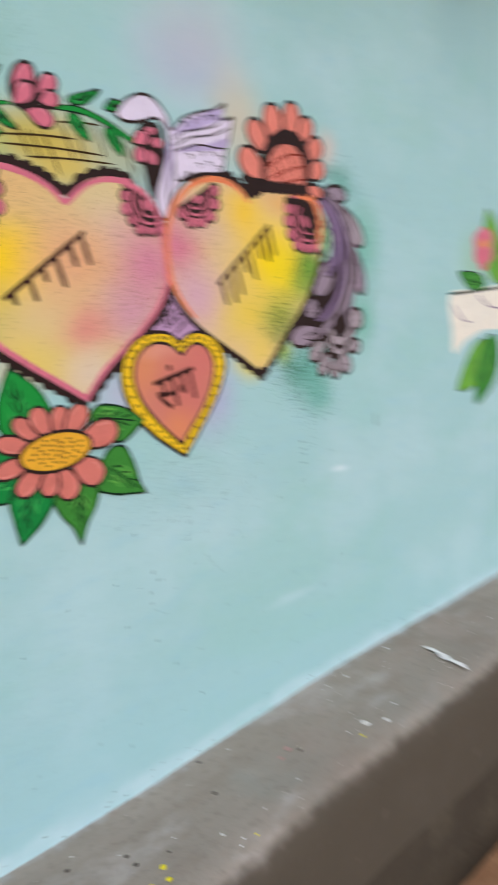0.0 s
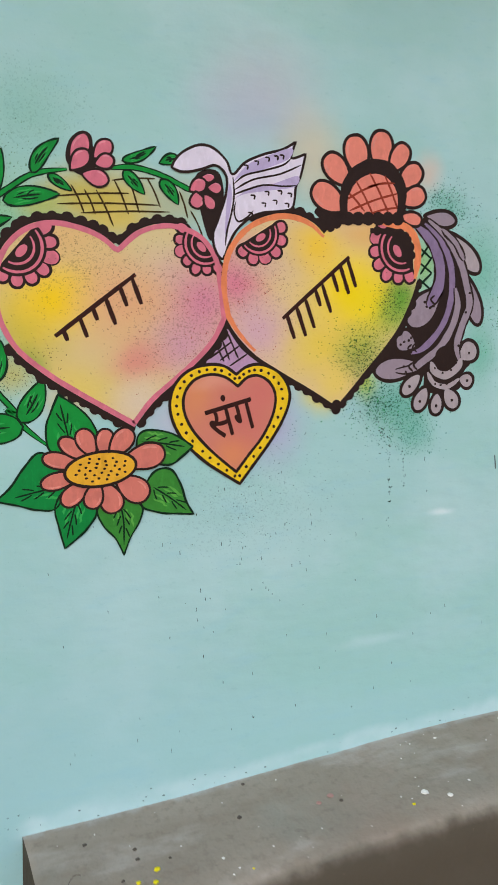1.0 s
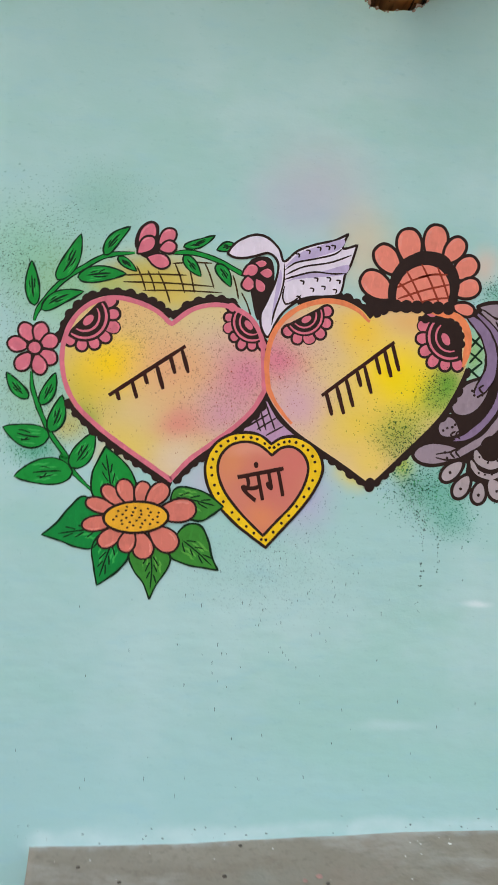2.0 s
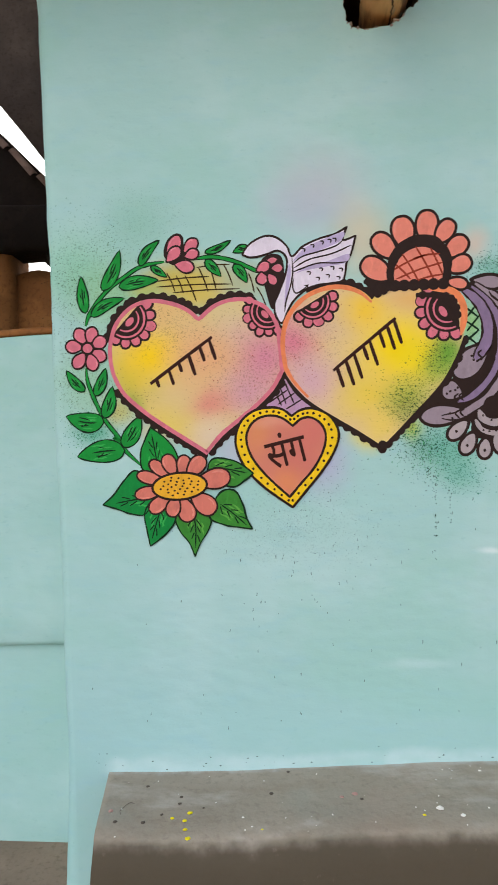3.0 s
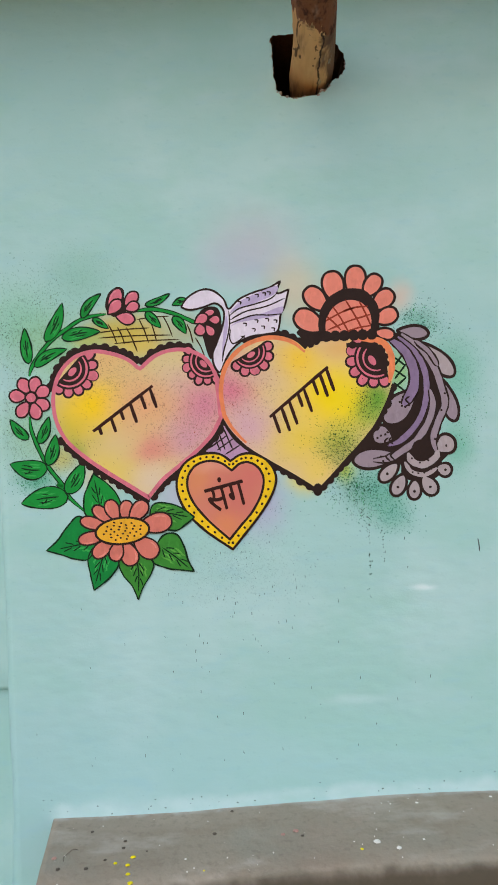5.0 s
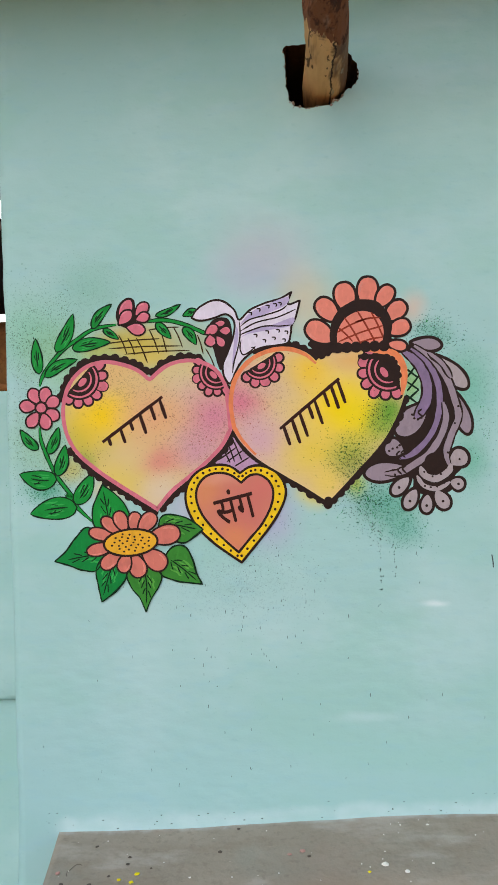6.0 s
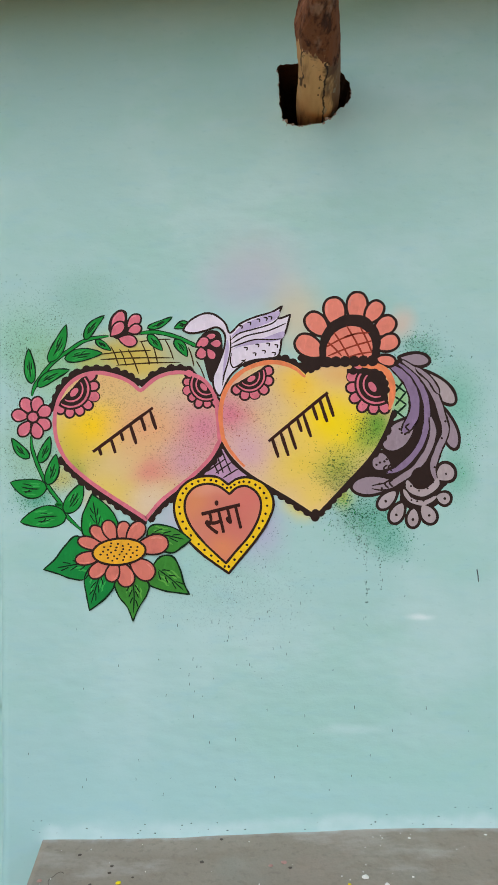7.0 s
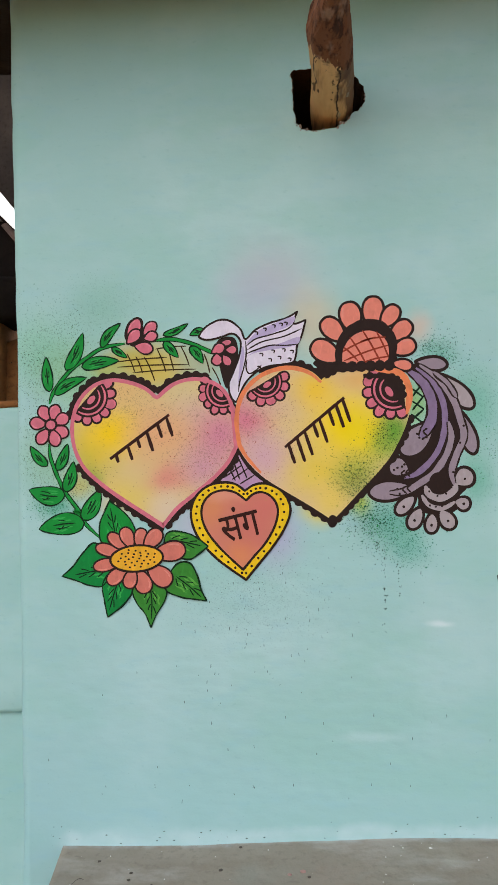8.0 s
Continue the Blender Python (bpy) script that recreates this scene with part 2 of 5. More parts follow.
FILL_C = heart_paint("airbrushed_heart_fill_small", "cb7d68", [
    ((0.4478, 1.1820), 0.052, 0.078, "d98f50", 0.5), ((0.5454, 1.1286), 0.078, 0.091, "c96f66", 0.7),
    ((0.5182, 1.0575), 0.052, 0.0455, "de8c50", 0.55), ((0.5854, 1.1799), 0.052, 0.052, "cd6f68", 0.6), ((0.4808, 1.1944), 0.052, 0.0182, "e0a08a", 0.5)])


def earth(name, base, dark, light, rough=0.95):
    e = Mat(name, rgb(base), rough, spec=0.15)
    e.cloud(1.3, rgb(dark), 0.6, 0.4, 0.7)
    e.cloud(7.0, rgb(light), 0.5, 0.45, 0.7)
    e.cloud(60.0, rgb(dark), 0.5, 0.5, 0.7)
    e.bump(e.noise(6.0, 5.0), 0.5, 0.02)
    return e.bump(e.noise(90.0, 4.0), 0.4, 0.004)


ground_mat = earth("trodden_earth", "a87b52", "7d5c40", "c29a6e").done()
mud_mat = earth("brown_mud_plaster", "8a5a34", "5f3c24", "a87344").done()
bench_mat = earth("grey_clay_bench_top", "9a9080", "81786a", "a89e8e")
bench_mat.cloud(3.0, rgb("8f9084"), 0.5, 0.5, 0.7, shift=4.0)
bench_mat.cloud(5.0, rgb("a08f80"), 0.5, 0.52, 0.7, shift=9.0)
bsep = bench_mat.add("ShaderNodeSeparateXYZ")
bench_mat.t.links.new(bench_mat.pos, bsep.inputs[0])
bench_mat.cloud(4.5, rgb("b4aca0"), 0.55, 0.5, 0.68, (1, 2.2, 1), shift=13.0)
bench_mat.cloud(9.0, rgb("8a7d6c"), 0.45, 0.52, 0.7, (1, 1.6, 1), shift=17.0)
# turns dark brown past the front lip, with an uneven edge
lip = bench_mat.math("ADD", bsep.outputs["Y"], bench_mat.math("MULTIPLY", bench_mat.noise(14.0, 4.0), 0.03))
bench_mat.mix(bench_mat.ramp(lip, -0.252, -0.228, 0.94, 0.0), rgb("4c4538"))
dust = bench_mat.math("ADD", bsep.outputs["Y"], bench_mat.math("MULTIPLY", bench_mat.noise(25.0, 5.0), 0.06))
bench_mat.mix(bench_mat.ramp(dust, 0.012, 0.045, 0.0, 0.6), rgb("c0c6c2"))
bench_mat.cloud(26.0, rgb("7a7064"), 0.35, 0.66, 0.72, shift=5.0)
bench_mat = bench_mat.done()
skirt_mat = earth("bench_front_dark_brown", "4e4639", "3a342a", "5c5444").done()
floor_mat = earth("grey_brown_clay", "8a7868", "6b5c4e", "9c8a78").done()
cloud_mat = bpy.data.materials.new("bright_cloud")
cloud_mat.use_nodes = True
cloud_mat.node_tree.nodes["Principled BSDF"].inputs["Emission Color"].default_value = (0.96, 0.98, 1.0, 1.0)
cloud_mat.node_tree.nodes["Principled BSDF"].inputs["Emission Strength"].default_value = 1.6
tile_mat = earth("dark_roof_tiles", "4a3a30", "2c221c", "5e4a3c").done()
# near-black base: the deep shade under the neighbour's roof, put into the colour
deep_shade_mat = earth("deep_shade_black", "1d1714", "120d0b", "2a221d").done()
# paler tile colour, with the light on the roof edge painted in
edge_mat = earth("lit_tile_edge", "75635a", "55463e", "8c7a70").done()
thatch_mat = earth("dark_roof_underside", "3a322c", "241e1a", "4a4038").done()
# mud of the beam openings, the shade of their depth mixed into its colour
hole_mat = earth("shaded_mud_in_hole", "4a3322", "2c1e14", "5c4230").done()

wood = Mat("weathered_log", rgb("dcb078"), 0.7, spec=0.3)
wood.cloud(9.0, rgb("b07f4a"), 0.6, 0.42, 0.66, (1.0, 0.35, 1.0))
wood.cloud(45.0, rgb("6b4526"), 0.6, 0.5, 0.72, (1.0, 0.12, 1.0))
wood.cloud(11.0, rgb("4e2f1e"), 0.85, 0.58, 0.66, (1, 1, 1), shift=2.3)
crack = wood.noise(7.0, 4.0, (1.0, 0.25, 1.0), 0.6, 4.4)
wood.mix(wood.ramp(wood.math("ABSOLUTE", wood.math("SUBTRACT", crack, 0.5), 0.0), 0.004, 0.012, 0.9, 0.0), rgb("3a2112"))
wood.cloud(16.0, rgb("a9a386"), 0.55, 0.58, 0.68, (1, 0.4, 1), shift=8.0)
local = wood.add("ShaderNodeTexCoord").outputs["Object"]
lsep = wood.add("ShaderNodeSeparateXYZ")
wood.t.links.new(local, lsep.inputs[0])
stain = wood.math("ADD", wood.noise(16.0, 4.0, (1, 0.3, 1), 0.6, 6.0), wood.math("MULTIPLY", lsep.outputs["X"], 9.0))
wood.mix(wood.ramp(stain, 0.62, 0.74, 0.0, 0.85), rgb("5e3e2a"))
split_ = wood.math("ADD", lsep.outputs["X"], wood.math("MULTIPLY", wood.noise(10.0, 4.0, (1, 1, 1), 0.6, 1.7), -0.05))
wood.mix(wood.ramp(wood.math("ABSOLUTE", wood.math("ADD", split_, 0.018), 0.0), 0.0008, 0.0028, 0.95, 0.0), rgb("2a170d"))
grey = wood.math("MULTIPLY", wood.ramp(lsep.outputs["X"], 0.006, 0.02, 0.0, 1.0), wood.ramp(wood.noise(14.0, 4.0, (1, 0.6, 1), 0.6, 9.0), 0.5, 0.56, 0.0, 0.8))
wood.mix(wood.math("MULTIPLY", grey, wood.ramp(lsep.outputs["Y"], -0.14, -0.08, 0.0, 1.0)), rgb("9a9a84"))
wood.cloud(60.0, rgb("3a2214"), 0.8, 0.66, 0.70, (1, 0.5, 1), shift=3.0)
wood.bump(wood.noise(40.0, 5.0, (1, 0.15, 1)), 0.6, 0.004)
wood.bump(wood.noise(7.0, 3.0), 0.5, 0.02)
wood = wood.done()
bark = Mat("dark_brown_bark", rgb("805238"), 0.85, spec=0.2)
bark.cloud(14.0, rgb("94644a"), 0.8, 0.45, 0.65, (1, 0.4, 1))
bark.cloud(28.0, rgb("35201a"), 0.8, 0.54, 0.62, (1, 0.5, 1), shift=2.0)
bark.cloud(60.0, rgb("2e1b14"), 0.7, 0.5, 0.66, (1, 0.4, 1))
bark.cloud(18.0, rgb("b08c78"), 0.6, 0.56, 0.68, (1, 0.5, 1), shift=7.0)
bark.bump(bark.noise(30.0, 5.0, (1, 0.3, 1)), 1.0, 0.012)
bark = bark.done()
crumb_mats = {k: paint("droplets_" + k, v, 0.15, 0.6) for k, v in (("white", "e8e4da"), ("yellow", "e8d41c"), ("dark", "5a5147"), ("pink", "b48a80"))}
fleck_mat = paint("dark_flecks", "4c5c5a", 0.2)


# ---- mesh helpers ----
def part(name, bm, materials, parent=None, label=""):
    mesh = bpy.data.meshes.new(name)
    bm.to_mesh(mesh)
    bm.free()
    for mm in materials if isinstance(materials, (list, tuple)) else [materials]:
        mesh.materials.append(mm)
    ob = new(name, mesh)
    if parent is not None:
        ob.parent = parent
    return tagged(ob, label)


def thing(name, label, category, group="", kind=""):
    return tagged(new(name), label, category, group, kind)


def spline(points, closed=False, step=6):
    """A smooth curve through a few hand-set points."""
    p = [Vector((a[0], a[1])) for a in points]
    n = len(p)
    out = []
    for i in range(n if closed else n - 1):
        a, b, c, d = (p[(i + k) % n] if closed else p[min(max(i + k, 0), n - 1)] for k in (-1, 0, 1, 2))
        for j in range(step):
            t = j / step
            out.append(0.5 * (2 * b + (c - a) * t + (2 * a - 5 * b + 4 * c - d) * t * t + (3 * b - a - 3 * c + d) * t ** 3))
    return out if closed else out + [p[-1]]


class Art:
    """Brush work on the wall: fills and strokes as thin layers of paint that lie on the plaster."""
    count = 0

    def __init__(self, layer=0):
        self.bm, self.mats, self.layer = bmesh.new(), [], layer

    def slot(self, material):
        if material not in self.mats:
            self.mats.append(material)
        return self.mats.index(material)

    def depth(self, up):
        Art.count += 1
        return -0.0004 - 0.0001 * (self.layer + up) - 0.0000025 * (Art.count % 7)

    def fill(self, pts, material, up=0):
        y = self.depth(up)
        clean = [p for i, p in enumerate(pts) if (p - pts[i - 1]).length > 1e-5]
        f = self.bm.faces.new([self.bm.verts.new((p[0], y, p[1])) for p in clean])
        f.material_index = self.slot(material)
        f.normal_update()
        if f.normal.y > 0:
            f.normal_flip()
        bmesh.ops.triangulate(self.bm, faces=[f], ngon_method="EAR_CLIP")
        return self

    def stroke(self, pts, width, material, up=1, closed=False, ends=0.5, wobble=0.18):
        """A brush stroke: its width swells and thins a little, and its ends taper."""
        y, n, s = self.depth(up), len(pts), self.slot(material)
        rows = []
        for i, p in enumerate(pts):
            a = pts[i - 1] if i or closed else p
            b = pts[(i + 1) % n] if i < n - 1 or closed else p
            d = b - a
            side = Vector((-d[1], d[0])).normalized() if d.length > 1e-9 else Vector((0, 1))
            w = width / 2 * (1 + wobble * noise.noise((p[0] * 60, p[1] * 60, width * 900)))
            if not closed:
                e = min(i, n - 1 - i) / max(1, n - 1) * 6
                w *= ends + (1 - ends) * min(1.0, e)
            rows.append([self.bm.verts.new((q[0], y, q[1])) for q in (p - side * w, p + side * w)])
        for i in range(n if closed else n - 1):
            a, b = rows[i], rows[(i + 1) % n]
            f = self.bm.faces.new((a[0], a[1], b[1], b[0]))
            f.material_index = s
            f.normal_update()
            if f.normal.y > 0:
                f.normal_flip()
        return self

    def line(self, points, width, material, up=1, ends=0.5):
        return self.stroke(spline(points), width, material, up, False, ends)

    def dot(self, c, r, material, up=2, k=7, squash=1.0):
        turn = random.random() * 6
        y = self.depth(up)
        ring = [(c[0] + r * math.cos(i / k * math.tau + turn) * random.uniform(0.8, 1.15), c[1] + squash * r * math.sin(i / k * math.tau + turn) * random.uniform(0.8, 1.15)) for i in range(k)]
        f = self.bm.faces.new([self.bm.verts.new((p[0], y, p[1])) for p in ring])
        f.material_index = self.slot(material)
        f.normal_update()
        if f.normal.y > 0:
            f.normal_flip()
        return self

    def make(self, name, parent=None, label=""):
        return part(name, self.bm, self.mats, parent, label)


def ellipse(c, a, b, turn=0.0, k=22):
    ca, sa = math.cos(radians(turn)), math.sin(radians(turn))
    out = []
    for i in range(k):
        x, z = a * math.cos(i / k * math.tau), b * math.sin(i / k * math.tau)
        out.append(Vector((c[0] + x * ca - z * sa, c[1] + x * sa + z * ca)))
    return out


def drop(base, tip, width, blunt=0.6, full=0.55, k=16):
    """A petal or drop: narrower at its base, fullest past the middle, round at the tip."""
    b, t = Vector(base), Vector(tip)
    d = t - b
    side = Vector((-d[1], d[0])).normalized()
    left, right = [], []
    for i in range(1, k):
        u = 0.5 - 0.5 * math.cos(math.pi * i / k)
        w = width / 2 * math.sin(math.pi * u ** (math.log(0.5) / math.log(blunt))) ** full
        left.append(b + d * u + side * w)
        right.append(b + d * u - side * w)
    return [b] + left + [t] + right[::-1]


def leaf_shape(base, tip, width, bend=0.0, k=16, point=0.0):
    """A leaf: pointed at both ends, with a bent midrib; point draws its tip out. Returns the outline and the midrib."""
    b, t = Vector(base), Vector(tip)
    d = t - b
    side = Vector((-d[1], d[0])).normalized()
    left, right, rib = [], [], []
    for i in range(k + 1):
        u = i / k
        mid = b + d * u + side * bend * d.length * math.sin(math.pi * u)
        w = width / 2 * math.sin(math.pi * u ** 0.72) ** (0.75 + point * u) * (1 + 0.25 * point * (1 - u)) if 0 < i < k else 0.0
        rib.append(mid)
        if 0 < i < k:
            left.append(mid + side * w)
            right.append(mid - side * w)
    return [b] + left + [t] + right[::-1], rib


def inset(pts, amount):
    """Moves a closed outline inwards."""
    n = len(pts)
    area = sum(pts[i - 1][0] * pts[i][1] - pts[i][0] * pts[i - 1][1] for i in range(n))
    out = []
    for i, p in enumerate(pts):
        d = pts[(i + 1) % n] - pts[i - 1]
        out.append(p + Vector((-d[1], d[0])).normalized() * amount * (1 if area > 0 else -1))
    return out


LEAF_LAYER, FLOWER_LAYER = 3.5, 6


def painted_leaf(parent, base, tip, width, material, bend=0.0, veins=2, layer=LEAF_LAYER, point=0.0):
    shape, rib = leaf_shape(base, tip, width, bend, point=point)
    a = Art(layer)
    a.fill(shape, material)
    a.stroke(shape, 0.0031, BLACK_GREEN, 1, True, wobble=0.7)
    d = rib[-1] - rib[0]
    side = Vector((-d[1], d[0])).normalized()
    for s in (-1, 1):
        for off in (0.13, 0.26):
            i0 = random.randint(3, 6)
            a.stroke([p + side * s * width * off * (1 + 0.2 * random.random()) for p in rib[i0:i0 + 6]], width * 0.07, LEAF_STREAK if material in (GREEN, GREEN_DEEP) else OLIVE_STREAK, 0.4, ends=0.1, wobble=0.6)
    a.stroke(rib[3:12], 0.0034, BLACK_GREEN, 1, ends=0.2)
    for s in (1, -1):
        i0 = random.randint(4, 6)
        a.stroke([p + side * s * width * 0.19 * math.sin(math.pi * (0.2 + 0.6 * n / 6)) for n, p in enumerate(rib[i0:i0 + random.randint(4, 6)])], 0.0024, BLACK_GREEN, 1, ends=0.1, wobble=0.6)
    if veins > 1:
        p = rib[7] + side * width * 0.05
        a.line([p, p + d * 0.06 + side * width * 0.12, p + d * 0.14 + side * width * 0.2], 0.0024, BLACK_GREEN, 1, 0.15)
    return a.make("leaf", parent)


def painted_petal(parent, base, tip, width, material, ink=INK, line=0.0040, layer=FLOWER_LAYER, blunt=0.6, full=0.55):
    a = Art(layer + 1.0 * (len(parent.children) % 14))
    shape = drop(base, tip, width, blunt, full)
    a.fill(shape, material)
    shine = {PINK: PINK_SHINE, CORAL: PETAL_SHINE, PEACH: PETAL_SHINE}.get(material)
    if shine:
        core = inset(shape, width * 0.16)
        n = len(core)
        a.stroke(core[int(n * 0.25):int(n * 0.46)], width * 0.09, shine, 0.35, ends=0.1, wobble=0.5)
    a.stroke(shape, line, ink, 0.7, True)
    return a.make("petal", parent)


# ---- setting ----
def box(bm, lo, hi):
    v = [bm.verts.new((x, y, z)) for z in (lo[2], hi[2]) for y in (lo[1], hi[1]) for x in (lo[0], hi[0])]
    for f in ((0, 2, 3, 1), (4, 5, 7, 6), (0, 1, 5, 4), (1, 3, 7, 5), (3, 2, 6, 7), (2, 0, 4, 6)):
        bm.faces.new([v[i] for i in f])
    return v


def rough_box(lo, hi, cut=0.12, wobble=0.008, bevel=0.02):
    """A hand-built mud or clay block: worn round edges, uneven faces."""
    bm = bmesh.new()
    box(bm, lo, hi)
    bmesh.ops.bevel(bm, geom=bm.edges[:], offset=bevel, segments=3, profile=0.5, affect="EDGES")
    for axis in range(3):
        n = max(1, int((hi[axis] - lo[axis]) / cut))
        for i in range(1, n):
            co, no = [0, 0, 0], [0, 0, 0]
            co[axis], no[axis] = lo[axis] + (hi[axis] - lo[axis]) * i / n, 1
            bmesh.ops.bisect_plane(bm, geom=bm.verts[:] + bm.edges[:] + bm.faces[:], plane_co=co, plane_no=no)
    for v in bm.verts:
        v.co += noise.noise_vector(v.co * 4.0) * wobble
    bmesh.ops.recalc_face_normals(bm, faces=bm.faces[:])
    for f in bm.faces:
        f.smooth = True
    return bm


GROUND = -0.035
bm = bmesh.new()
g = 40
for iy in range(g + 1):
    for ix in range(g + 1):
        u, w = (ix / g * 2 - 1), (iy / g * 2 - 1)
        x, y = 60 * u ** 3 + 0.5, 60 * w ** 3
        bm.verts.new((x, y, GROUND + 0.012 * noise.noise((x * 1.5, y * 1.5, 0)) * min(1, 4 / (abs(x) + abs(y) + 1))))
bm.verts.ensure_lookup_table()
for iy in range(g):
    for ix in range(g):
        i = iy * (g + 1) + ix
        bm.faces.new([bm.verts[k] for k in (i, i + 1, i + g + 2, i + g + 1)]).smooth = True
tagged(part("ground", bm, ground_mat), "bare trodden orange-brown earth in front of the house", "ground", kind="structure")

# main wall, with two ragged openings for the roof logs
WALL_TOP, WALL_END, THICK = 2.62, 3.3, 0.36
HOLE = [(0.6592, 2.1870), (0.7003, 2.1924), (0.7703, 2.1927), (0.8066, 2.1700), (0.8303, 2.1250), (0.8285, 2.1050), (0.8042, 2.0843), (0.7772, 2.0598), (0.7426, 2.0462), (0.7083, 2.0446), (0.6795, 2.0522), (0.6656, 2.0767), (0.6618, 2.1318)]


def ragged(points, shift, seed):
    out = []
    for p in spline(points, True, 5):
        n = noise.noise_vector((p[0] * 90 + seed, p[1] * 90, seed)) * 0.005 + noise.noise_vector((p[0] * 260 + seed, p[1] * 260, seed)) * 0.003
        out.append(Vector((p[0] + shift + n[0], p[1] + n[1])))
    return out


holes = [ragged(HOLE, 0.0, 1.0), ragged(HOLE, 0.585, 5.0)]
bm = bmesh.new()
X0, EDGE = 0.022, -0.012
rows = [GROUND - 0.05 + (WALL_TOP - GROUND + 0.05) * i / 60 for i in range(61)]


def corner(z, k):
    """The worn rounded corner of the wall at height z; it runs out a little near the ground."""
    a = k / 5 * math.pi / 2
    wob = 0.006 * noise.noise((0.3, 0.0, z * 3.1)) + 0.003 * noise.noise((0.0, 4.0, z * 13.0))
    run = 0.035 * max(0.0, (0.42 - z) / 0.42) ** 1.5
    lean = 0.012 * (z - 0.6) / 1.6
    return (EDGE - lean * k / 5 + X0 - X0 * math.sin(a) + (wob - run) * k / 5, X0 - X0 * math.cos(a), z)


grid = [[bm.verts.new(corner(z, k)) for k in range(6)] + [bm.verts.new((corner(z, 5)[0], THICK, z))] for z in rows]
for i in range(60):
    for k in range(6):
        bm.faces.new((grid[i][k], grid[i + 1][k], grid[i + 1][k + 1], grid[i][k + 1])).smooth = k < 5
outer = [grid[i][0] for i in range(61)]
right = [bm.verts.new((WALL_END, 0, WALL_TOP)), bm.verts.new((WALL_END, 0, rows[0]))]
loop = outer + right
edges = []
for a, b in zip(loop, loop[1:] + loop[:1]):
    e = bm.edges.get((a, b)) or bm.edges.new((a, b))
    edges.append(e)
for h in holes:
    vs = [bm.verts.new((p[0], 0, p[1])) for p in h]
    es = [bm.edges.new((a, b)) for a, b in zip(vs, vs[1:] + vs[:1])]
    edges += es
    c = sum(h, Vector((0, 0))) / len(h)
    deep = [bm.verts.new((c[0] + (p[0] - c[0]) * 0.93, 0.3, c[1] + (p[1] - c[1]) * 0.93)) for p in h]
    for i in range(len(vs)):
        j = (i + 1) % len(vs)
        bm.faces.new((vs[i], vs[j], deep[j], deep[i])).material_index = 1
    # dark cap in place of the unlit space behind the opening
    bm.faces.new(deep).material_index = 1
res = bmesh.ops.triangle_fill(bm, edges=edges, use_beauty=True)
for f in res["geom"]:
    if isinstance(f, bmesh.types.BMFace):
        f.normal_update()
        if f.normal.y > 0:
            f.normal_flip()
back = [bm.verts.new((WALL_END, THICK, z)) for z in (rows[0], WALL_TOP)]
bm.faces.new((grid[0][6], back[0], back[1], grid[60][6]))
bm.faces.new((right[0], right[1], back[0], back[1]))
bm.faces.new((grid[60][0], right[0], back[1], grid[60][6]))
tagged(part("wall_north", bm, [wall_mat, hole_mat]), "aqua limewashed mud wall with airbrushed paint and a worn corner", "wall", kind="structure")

# crumbled plaster rim of each opening
for n, h in enumerate(holes):
    bm = bmesh.new()
    for i, p in enumerate(h):
        q = h[(i + 1) % len(h)]
        for k in range(2):
            c = p.lerp(q, (k + random.random()) / 2)
            if random.random() < (0.45 if c[1] < 2.08 else 0.8):
                continue
            c = c + Vector((random.uniform(-0.002, 0.002), random.uniform(-0.003, 0.001)))
            r = random.uniform(0.0008, 0.0026) * (1.5 if c[1] < 2.09 else 1.0)
            m4 = Matrix.LocRotScale((c[0], -0.0005, c[1]), Euler((random.random() * 6, random.random() * 6, 0)), (r, r * 0.7, r * random.uniform(0.7, 1.6)))
            bmesh.ops.create_icosphere(bm, subdivisions=1, radius=1.0, matrix=m4)
    tagged(part("plaster_rim", bm, hole_mat if n else paint("chipped_plaster", "9c8a7c", 0.4)), "crumbled plaster edge around a beam opening", "plaster", "beam openings", "stuff")

# clay bench along the wall, built against the wall
BENCH, DEPTH, BX = 0.389, 0.262, 0.088


def bench_rise(x):
    """The bench is not level: it climbs slowly away from the corner."""
    u = min(1.0, max(0.0, (x - 0.15) / 0.85))
    return 0.033 * u * u * (3 - 2 * u) + 0.004 * noise.noise((x * 2.0, 0, 3.0)) + 0.002 * noise.noise((x * 9.0, 1.0, 3.0))


bm = bmesh.new()
profile = [(0.004, BENCH + 0.001), (-0.06, BENCH + 0.002), (-0.13, BENCH), (-0.19, BENCH - 0.001), (-0.235, BENCH - 0.005), (-0.256, BENCH - 0.014), (-0.268, BENCH - 0.03), (-0.274, BENCH - 0.06), (-0.276, 0.28), (-0.280, 0.18), (-0.284, 0.08), (-0.292, GROUND - 0.03), (0.004, GROUND - 0.03)]
cols = []
nx = 64
for i in range(nx + 1):
    x = BX + (WALL_END - BX) * (i / nx) ** 1.3
    lift = bench_rise(x)
    ring = []
    for y, z in profile:
        w = 0.006 * noise.noise((x * 3, y * 5, z * 5)) + 0.003 * noise.noise((x * 12, y * 12, z * 12))
        inner = y < -0.01
        end = max(0.0, 1 - (x - BX) / 0.3)
        slant = end * (0.036 * (-y / 0.27) - 0.08 * max(0.0, BENCH - 0.03 - z)) + (0.004 * noise.noise((7, y * 30, z * 9)) if i == 0 else 0)
        ring.append(bm.verts.new((x + slant, y + (w if inner else 0), z + (lift if z > 0.3 else 0) + (w * 0.5 if inner else 0))))
    cols.append(ring)
for i in range(nx):
    for k in range(len(profile) - 1):
        f = bm.faces.new((cols[i][k], cols[i][k + 1], cols[i + 1][k + 1], cols[i + 1][k]))
        f.smooth = True
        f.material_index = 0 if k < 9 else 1
